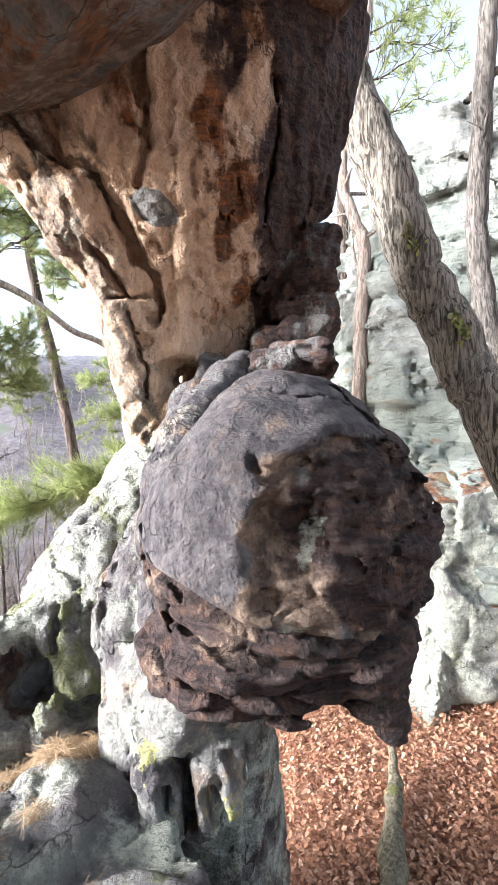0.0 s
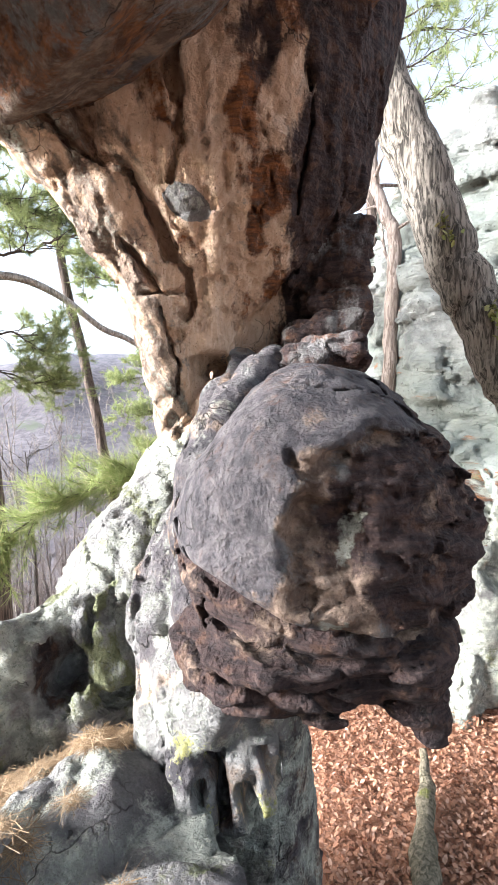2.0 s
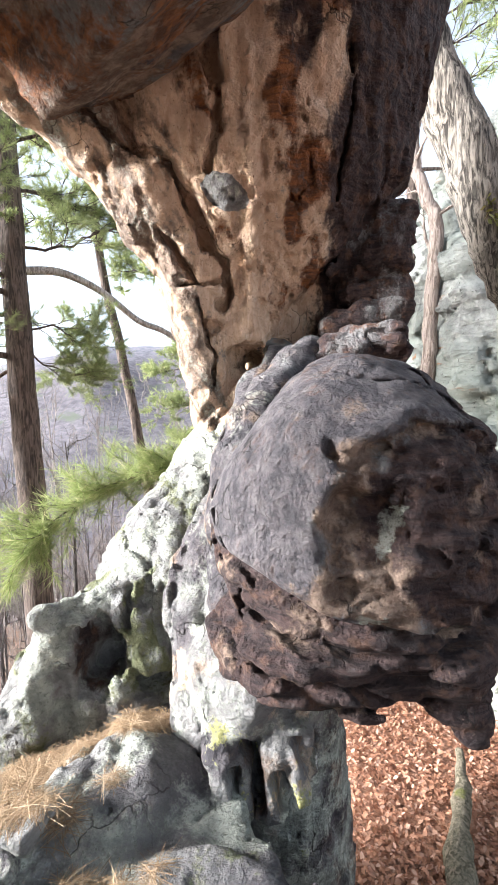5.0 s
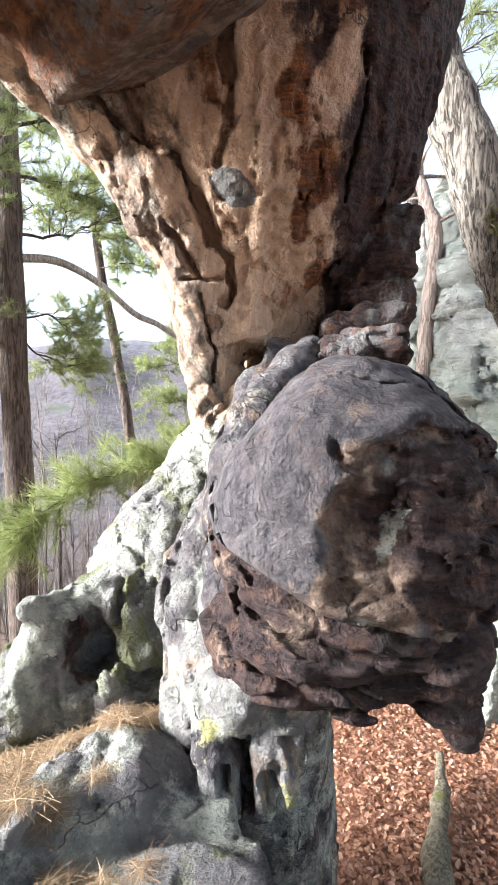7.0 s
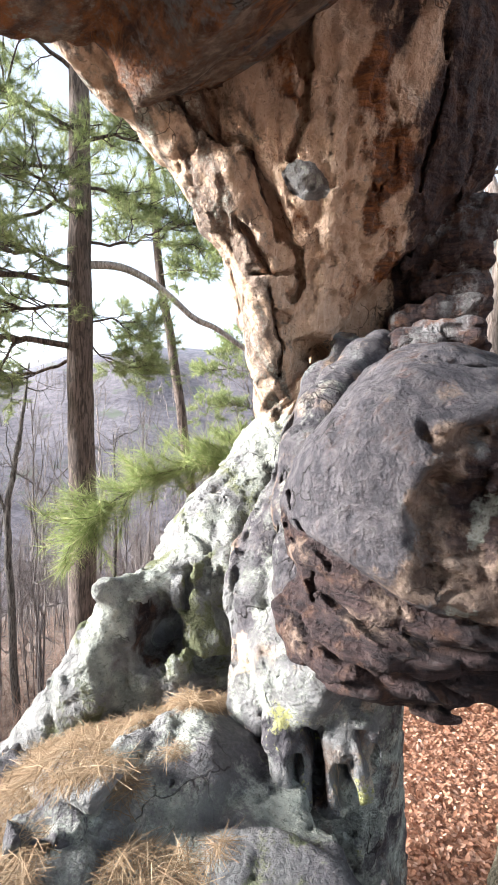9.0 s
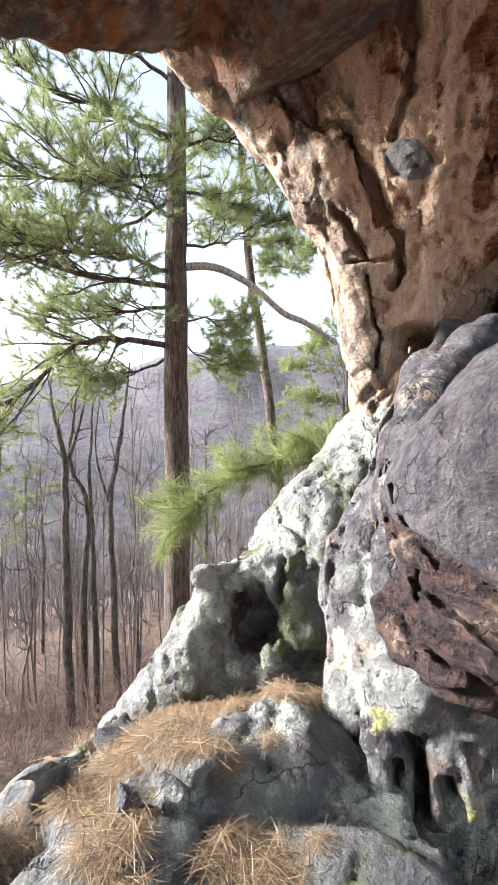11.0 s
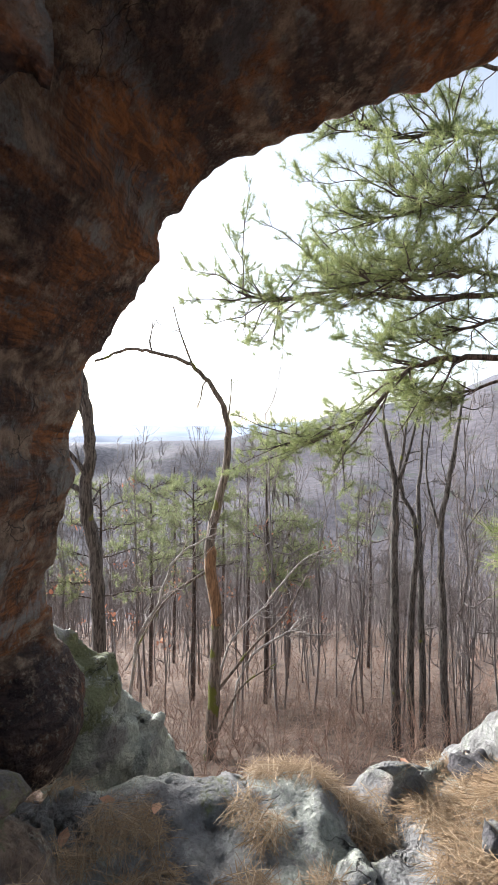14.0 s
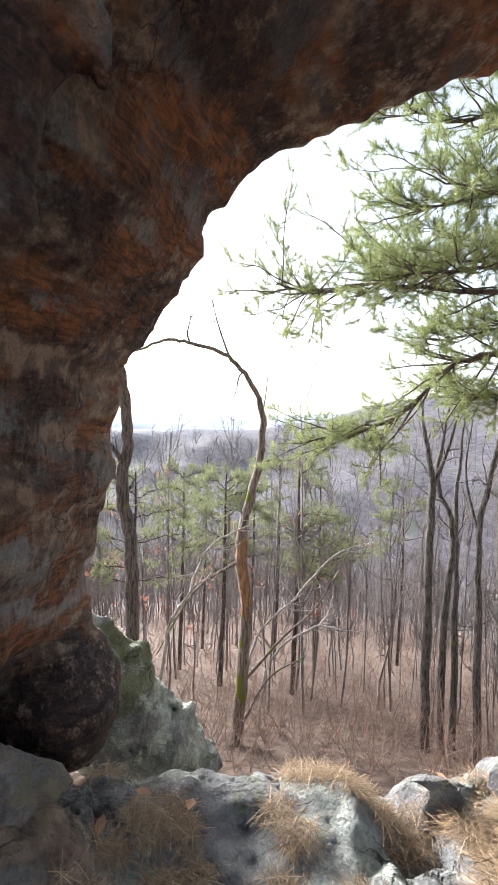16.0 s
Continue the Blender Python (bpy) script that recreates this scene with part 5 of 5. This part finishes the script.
# Trees by the cliff.
bare_tree("thick leaning tree with deeply furrowed pale bark and moss", rng, [(0.75, 4.35, 6.0), (1.07, 4.27, 5.07), (1.36, 4.18, 4.26), (1.64, 4.08, 3.36), (1.84, 4.0, 2.67), (2.08, 3.88, 2.0), (2.3, 3.75, 1.39), (2.53, 3.6, 0.77), (2.8, 3.4, -0.3), (3.1, 3.2, -2.0)], [0.19, 0.20, 0.21, 0.22, 0.225, 0.23, 0.24, 0.25, 0.27, 0.33], (), 0, 1, FURROWED_BARK, name="leaning_tree", group="trees by the cliff")
MOSS = leaf_material("trunk_moss", (0.16, 0.17, 0.05), (0.24, 0.25, 0.08), (0.32, 0.30, 0.14))
for a, b in (((1.72, 3.98, 2.98), (1.80, 3.92, 2.72)), ((2.02, 3.78, 2.16), (2.10, 3.72, 1.94))):
    tufts = np.linspace(a, b, 60) + rng.normal(0, 0.028, (60, 3)) * [1, 0.3, 1] - [0.05, 0.13, 0]
    mesh_part("moss_patch", leaf_mesh("trunk_moss", rng, tufts, rng.uniform(0.012, 0.03, 60), 0.9), MOSS, bpy.data.objects["leaning_tree"], "yellow-green moss on the bark")
bare_tree("upright grey tree with twisting bark by the cliff", rng, [(3.35, 4.9, -2.2), (3.28, 5.02, 1.53), (3.15, 5.11, 2.45), (3.09, 5.15, 3.49), (3.14, 5.11, 4.73), (3.23, 5.06, 5.91), (3.3, 5.0, 7.5)], [0.15, 0.14, 0.13, 0.12, 0.11, 0.1, 0.08], (), 3, 0.8, GREY_BARK, group="trees by the cliff")
bare_tree("thin crooked tree with pale pinkish bark before the cliff", rng, [(2.05, 6.68, -2.2), (2.11, 6.68, 1.17), (2.19, 6.65, 2.83), (2.26, 6.63, 3.81), (2.12, 6.67, 4.31), (1.98, 6.71, 4.98), (2.29, 6.62, 6.27), (2.46, 6.55, 7.6)], [0.13, 0.11, 0.10, 0.095, 0.085, 0.075, 0.06, 0.04], (), 9, 0.9, PALE_BARK, group="trees by the cliff")
limbs = [([(2.6, 8.6, z), (2.6 + a, 8.3, z + 0.15), (2.6 + 2 * a, 8.0, z + b)], 0.03) for z, a, b in ((6.6, 0.7, 0.4), (7.4, 0.8, 0.6), (8.2, 0.7, 0.3), (9.0, 0.8, 0.2), (6.9, -0.8, 0.2), (8.6, -0.7, 0.2), (9.6, 0.5, 0.3), (7.9, 0.9, -0.2))]
pine_tree("pine above the cliff with thin grey-green sprays", rng, [(2.5, 8.8, 1.0), (2.55, 8.7, 5.0), (2.65, 8.6, 10.5)], [0.14, 0.1, 0.03], limbs, NEEDLES, 0.16, 0.014, 0.4, 8)


TWIG_ENDS = []


def sample_tree(rng, twiggy):
    """One leafless tree of unit height about the origin: its points, faces and twig ends."""
    lean = rng.normal(0, 0.06, 2)
    line = np.array([[lean[0] * h + rng.normal(0, 0.008), lean[1] * h + rng.normal(0, 0.008), h] for h in np.linspace(0, 1, 8)])
    tube = (line, np.linspace(0.0085, 0.0020, 8))
    tubes, ends = [tube], []
    for sub in twigs(rng, tube, 15, 0.24, 0.0036, 0.6, 0.9, 5, 0.25):
        tubes.append(sub)
        for small in twigs(rng, sub, twiggy, 0.11, 0.0021, 0.55, 0.5, 3, 0.15):
            tubes.append(small)
            ends.append(small[0][-1])
    me = tubes_mesh("sample_tree", tubes, 3)
    points = mesh_points(me)
    corners = np.empty(len(me.loops), np.int32)
    me.loops.foreach_get("vertex_index", corners)
    bpy.data.meshes.remove(me)
    return points, corners.reshape(-1, 4), np.array(ends)


def woods_mesh(name, rng, kinds, count, near, far, lo, hi, label, thick):
    """Many plain leafless trees in one mesh, too many to count."""
    verts, faces, base = [], [], 0
    for _ in range(count):
        r = math.exp(rng.uniform(math.log(near), math.log(far)))
        a, spin = radians(rng.uniform(lo, hi)), rng.uniform(0, 6.3)
        x, y = -r * math.sin(a), r * math.cos(a)
        tall = rng.uniform(4.2, 8.5) * (1 + r / 300)
        wide = tall * rng.uniform(0.7, 1.2) * thick * (1 + r / 140)
        points, quads, ends = kinds[rng.integers(len(kinds))]
        turned = np.array([[math.cos(spin), math.sin(spin), 0], [-math.sin(spin), math.cos(spin), 0], [0, 0, 1]])
        place = lambda q: (q @ turned) * [wide, wide, tall] + [x, y, mound_at(x, y) - 0.3]
        verts.append(place(points))
        faces.append(quads + base)
        base += len(points)
        if r < 26:
            TWIG_ENDS.extend(place(ends[::3]))
    me = grid_mesh(name, np.concatenate(verts), np.concatenate(faces))
    return tagged(mesh_part(name, me, WOODS_BARK), label, "woods", kind="stuff")


near_kinds = [sample_tree(rng, 7) for _ in range(14)]
far_kinds = [sample_tree(rng, 1) for _ in range(10)]
woods_mesh("bare_woods", rng, near_kinds, 340, 12, 60, -15, 100, "bare grey hardwood trees crowding the slope below the arch", 0.62)
woods_mesh("distant_woods", rng, far_kinds, 2600, 40, 420, -10, 100, "bare grey-purple woods on the far hillsides", 0.9)

# Withered leaves still hanging on twigs in the woods.
ends = np.array([e for e in TWIG_ENDS if np.hypot(e[0], e[1]) < 26 and e[2] < 0.2 and 48 < math.degrees(math.atan2(-e[0], e[1])) < 88])
ends = ends[rng.choice(len(ends), 60, replace=False)]
hung = np.repeat(ends, 16, 0) + rng.normal(0, 0.14, (len(ends) * 16, 3))
tagged(mesh_part("withered_leaves", leaf_mesh("withered_leaves", rng, hung, rng.uniform(0.03, 0.07, len(hung)), 0.9), HUNG_LEAF), "withered orange-red leaves still hanging on bare twigs", "leaves", kind="stuff")


brush = []
for _ in range(3300):
    r = math.exp(rng.uniform(math.log(7), math.log(70)))
    a = radians(rng.uniform(5, 100))
    x, y = -r * math.sin(a), r * math.cos(a)
    z = mound_at(x, y)
    stem = limb(rng, (x, y, z - 0.1), (rng.normal(0, 0.4), rng.normal(0, 0.4), 1), rng.uniform(0.5, 1.9), 0.005 + r * 0.0004, 0.4, 0.1, 4)
    brush.append(stem)
    brush += twigs(rng, stem, 5, 0.5, 0.004 + r * 0.0003, 0.6, 0.3, 3, 0.15)
tagged(mesh_part("undergrowth", tubes_mesh("undergrowth", brush, 3), BRUSH), "reddish-brown leafless brush on the woodland floor", "undergrowth", kind="stuff")


# ---- the cliff across the gap ----
def cliff_rough(p):
    x, y, z = p[..., 0], p[..., 1], p[..., 2]
    near = np.maximum(np.maximum((5.75 + 0.18 * (z - 0.5) - 0.35 * (x - 2.6)) - y, 2.05 - x + 0.12 * z), z - 5.2 - 0.45 * (x - 2.6)) * 0.85
    back = np.maximum(np.maximum(8.6 - y, 0.6 - x), z - 5.0)
    d = blend(np.minimum(near, back), ellipsoid(p, (3.6, 5.2, -0.6), (1.3, 0.8, 1.5)), 0.15)
    return np.maximum(d, y - 9.4)


def cliff_fine(p, d):
    q = wander(p, 0.12, 0.6, 200)
    gap, mark, facet = cells(q, 0.8, 205, (1.2, 1.2, 0.55), True)
    gap2, mark2 = cells(q, 0.30, 207, (1.8, 1.8, 0.45))
    d = d + 0.14 * fbm(p, 1.4, 3, 211) + 0.04 * ridged(p, 0.5, 2, 215, (1, 1, 0.4)) - 0.03 + 0.06 * mark + 0.04 * mark2 + 0.16 * facet
    return d + 0.10 * np.clip(1 - gap / 0.05, 0, 1) + 0.025 * np.clip(1 - gap2 / 0.03, 0, 1)


cliff = thing("cliff", "grey-green bedded sandstone cliff with cracks and rust stains", "cliff", "structure")
me = solid_mesh("cliff", cliff_rough, cliff_fine, (0.0, 4.0, -2.6), (8.5, 9.6, 8.0), 0.06, 0.3)
mesh_part("face", me, CLIFF, cliff)

def foot_rough(p):
    d = slab(p, (3.05, 5.0, -0.55), (0.85, 0.5, 1.25), 0.18)
    return np.maximum(d, (p[..., 2] - 0.62 - 0.25 * (p[..., 0] - 2.6) + 0.25 * (5.0 - p[..., 1])) * 0.9)


def foot_fine(p, d):
    gap, mark, facet = cells(wander(p, 0.08, 0.4, 230), 0.5, 231, (1, 1, 1.4), True)
    gap2, mark2 = cells(wander(p, 0.04, 0.2, 233), 0.16, 234)
    return d + 0.06 * fbm(p, 0.6, 3, 236) + 0.03 * mark + 0.25 * facet + 0.010 * mark2 + 0.03 * np.clip(1 - gap / 0.025, 0, 1)


me = solid_mesh("cliff_foot", foot_rough, foot_fine, (2.0, 4.2, -2.4), (4.2, 5.8, 1.2), 0.03, 0.16)
p = mesh_points(me)
up = mesh_normals(me)[:, 2]
set_masks(me, "stone", 0 * up, 0.1 + 0.3 * fbm(p, 0.4, 3, 240), 0.72 + 0.5 * fbm(p, 0.25, 4, 241) - 0.4 * fall(0.75 - up, 0.2), 0.75 * fall(0.75 - up, 0.2))
set_masks(me, "growth", 0 * up, 0.15 + 0.4 * fbm(p, 0.4, 3, 242), 0.2 + 0 * up)
mesh_part("foot_block", me, ROCK, cliff, "pale green lichened block with rusty top")


# ---- litter ----
from mathutils.bvhtree import BVHTree

TREES = {}


def drop_on(me_list, xy):
    """Heights of the topmost surface of the meshes at plan points."""
    out = np.full(len(xy), -99.0)
    for me in me_list:
        tree = TREES.get(me.name) or TREES.setdefault(me.name, BVHTree.FromPolygons([v.co for v in me.vertices], [q.vertices for q in me.polygons]))
        for k, (x, y) in enumerate(xy):
            hit = tree.ray_cast(Vector((x, y, 1.0)), Vector((0, 0, -1)))
            if hit[0] is not None:
                out[k] = max(out[k], hit[0].z)
    return out


rng = np.random.default_rng(21)


def scatter(count, box, keep):
    xy = np.stack([rng.uniform(box[0], box[1], count), rng.uniform(box[2], box[3], count)], -1)
    return xy[keep(xy[:, 0], xy[:, 1])]


def straw_mask(x, y):
    flat = np.stack([x, y, 0 * x], -1).astype(np.float32)
    s, n = (x + y) * 0.7071, (y - x) * 0.7071
    mound = np.exp(-(((x + 0.98) / 0.42) ** 2 + ((y - 1.45) / 0.42) ** 2)) + 0.75 * np.exp(-(((x + 1.2) / 0.22) ** 2 + ((y - 1.1) / 0.2) ** 2)) + 0.8 * np.exp(-(((x + 1.9) / 0.25) ** 2 + ((y - 0.35) / 0.18) ** 2)) + 0.7 * np.exp(-(((x + 1.55) / 0.16) ** 2 + ((y - 0.85) / 0.07) ** 2)) + 0.8 * np.exp(-(((x + 0.62) / 0.14) ** 2 + ((y - 1.78) / 0.12) ** 2))
    rock = np.exp(-(((x + 0.56) / 0.22) ** 2 + ((y - 1.45) / 0.28) ** 2))
    return (mound - 1.1 * rock + 0.85 * fbm(flat, 0.16, 3, 77) > 0.56) & (n < 2.3)


xy = scatter(90000, (-2.4, -0.4, 0.0, 2.1), straw_mask)[:24000]
heights = drop_on([ledge_me], xy)
keep = heights > -0.8
at = np.column_stack([xy, heights])[keep]
count = len(at)
turn = rng.uniform(0, 2 * np.pi, count)
way = np.stack([np.cos(turn), np.sin(turn), rng.normal(0.03, 0.14, count)], -1)
lying = np.stack([-np.sin(turn), np.cos(turn), rng.normal(0, 0.3, count)], -1)
half = rng.uniform(0.035, 0.075, (count, 1))
wide = rng.uniform(0.0004, 0.0009, (count, 1))
lift = at + np.stack([0 * turn, 0 * turn, 0.004 + np.abs(rng.normal(0, 0.012, count))], -1)
bow = np.array([0, 0, 1.0]) * rng.uniform(0, 0.02, (count, 1))
rows = [lift - way * half - lying * wide, lift - way * half + lying * wide, lift + bow + lying * wide, lift + bow - lying * wide, lift + way * half + lying * wide, lift + way * half - lying * wide]
k = np.arange(count)[:, None] * 6
straw = grid_mesh("fallen_needles", np.stack(rows, 1).reshape(-1, 3), np.concatenate([k + [0, 1, 2, 3], k + [3, 2, 4, 5]]))
tagged(mesh_part("fallen_needles", straw, STRAW), "loose mat of fallen orange-brown pine needles on the ledge", "pine straw", kind="stuff")

# Oak leaves on the ground below the pillar, thick near the cliff.
xy = scatter(66000, (-0.6, 5.0, 1.3, 6.0), lambda x, y: x > -0.4)
at = np.column_stack([xy, terrain(xy[:, 0], xy[:, 1]) + rng.uniform(0.02, 0.14, len(xy))])
tagged(mesh_part("oak_leaves", leaf_mesh("oak_leaves", rng, at, rng.uniform(0.012, 0.029, len(at))), DRY_LEAF), "deep drift of dry brown and pinkish oak leaves", "fallen leaves", kind="stuff")

# Single leaves caught on the ledge.
spots = [(-0.86, 1.72, 0.045), (-1.02, 1.78, 0.04), (-1.3, 1.62, 0.04), (-1.42, 1.5, 0.035), (-1.5, 1.35, 0.04), (-1.72, 0.28, 0.05), (-1.78, 0.16, 0.055), (-1.95, 0.42, 0.045), (-1.62, 0.40, 0.05), (-1.35, 1.2, 0.04), (-0.70, 1.84, 0.04)]
heights = drop_on([ledge_me], [s[:2] for s in spots])
for (x, y, size), z in zip(spots, heights):
    leaf = mesh_part("fallen_leaf", leaf_mesh("fallen_leaf", rng, [(0, 0, 0)], [size * 0.6]), DRY_LEAF)
    leaf.location = (x, y, z + 0.02)
    tagged(leaf, "curled dry brown oak leaf on the rock ledge", "leaf", "leaves on the ledge")


def loose_stone(label, at, size, seed, lichen):
    def rough(p):
        return slab(p, (0, 0, 0), size, min(size) * 0.3)

    def fine(p, d):
        gap, mark = cells(p, 0.09, seed)
        return d + 0.02 * fbm(p, 0.12, 3, seed) + 0.012 * mark

    r = max(size) + 0.06
    me = solid_mesh("loose_stone", rough, fine, (-r, -r, -r), (r, r, r), 0.01, 0.06)
    p = mesh_points(me)
    set_masks(me, "stone", 0 * p[:, 0], 0 * p[:, 0], lichen + 0.3 * fbm(p, 0.1, 2, seed), 0 * p[:, 0])
    set_masks(me, "growth", 0 * p[:, 0], 0 * p[:, 0], 0.7 + 0 * p[:, 0])
    ob = mesh_part("loose_stone", me, ROCK)
    ob.matrix_world = at
    return tagged(ob, label, "stone", "loose stones on the ledge")


for x, y, turn, size, seed in ((-0.92, 1.16, 25, (0.10, 0.065, 0.03), 3), (-1.22, 1.42, 70, (0.06, 0.05, 0.03), 5), (-1.36, 1.58, 10, (0.05, 0.04, 0.03), 8)):
    z = drop_on([ledge_me], [(x, y)])[0]
    loose_stone("angular blue-grey stone lying in pine needles", pose(x, y, z + size[2] * 0.7, 8, -6, turn), size, seed, 0.3)


# A mossy log and a pale stone at the foot of the cliff.
log = thing("mossy_log", "rotting log green with moss lying among the leaves", "log")
line = rng.normal(0, 0.012, (17, 3)) + smooth_line([(0.92, 2.5, -1.86), (1.05, 2.85, -1.80), (1.2, 3.25, -1.74), (1.33, 3.55, -1.68), (1.42, 3.8, -1.60)], 4)
mesh_part("trunk", tubes_mesh("mossy_log", [(line, np.linspace(0.12, 0.035, len(line)) * rng.uniform(0.8, 1.2, len(line)))], 12), bark_material("mossy_bark", (0.26, 0.22, 0.16), (0.09, 0.08, 0.05), 1.4, 0.1), log)
pale = loose_stone("pale lichen-white stone leaning at the cliff foot", pose(2.2, 4.65, -1.55, 0, 12, 30), (0.17, 0.16, 0.36), 12, 1.0)
pale["group"] = "stones at the cliff foot"
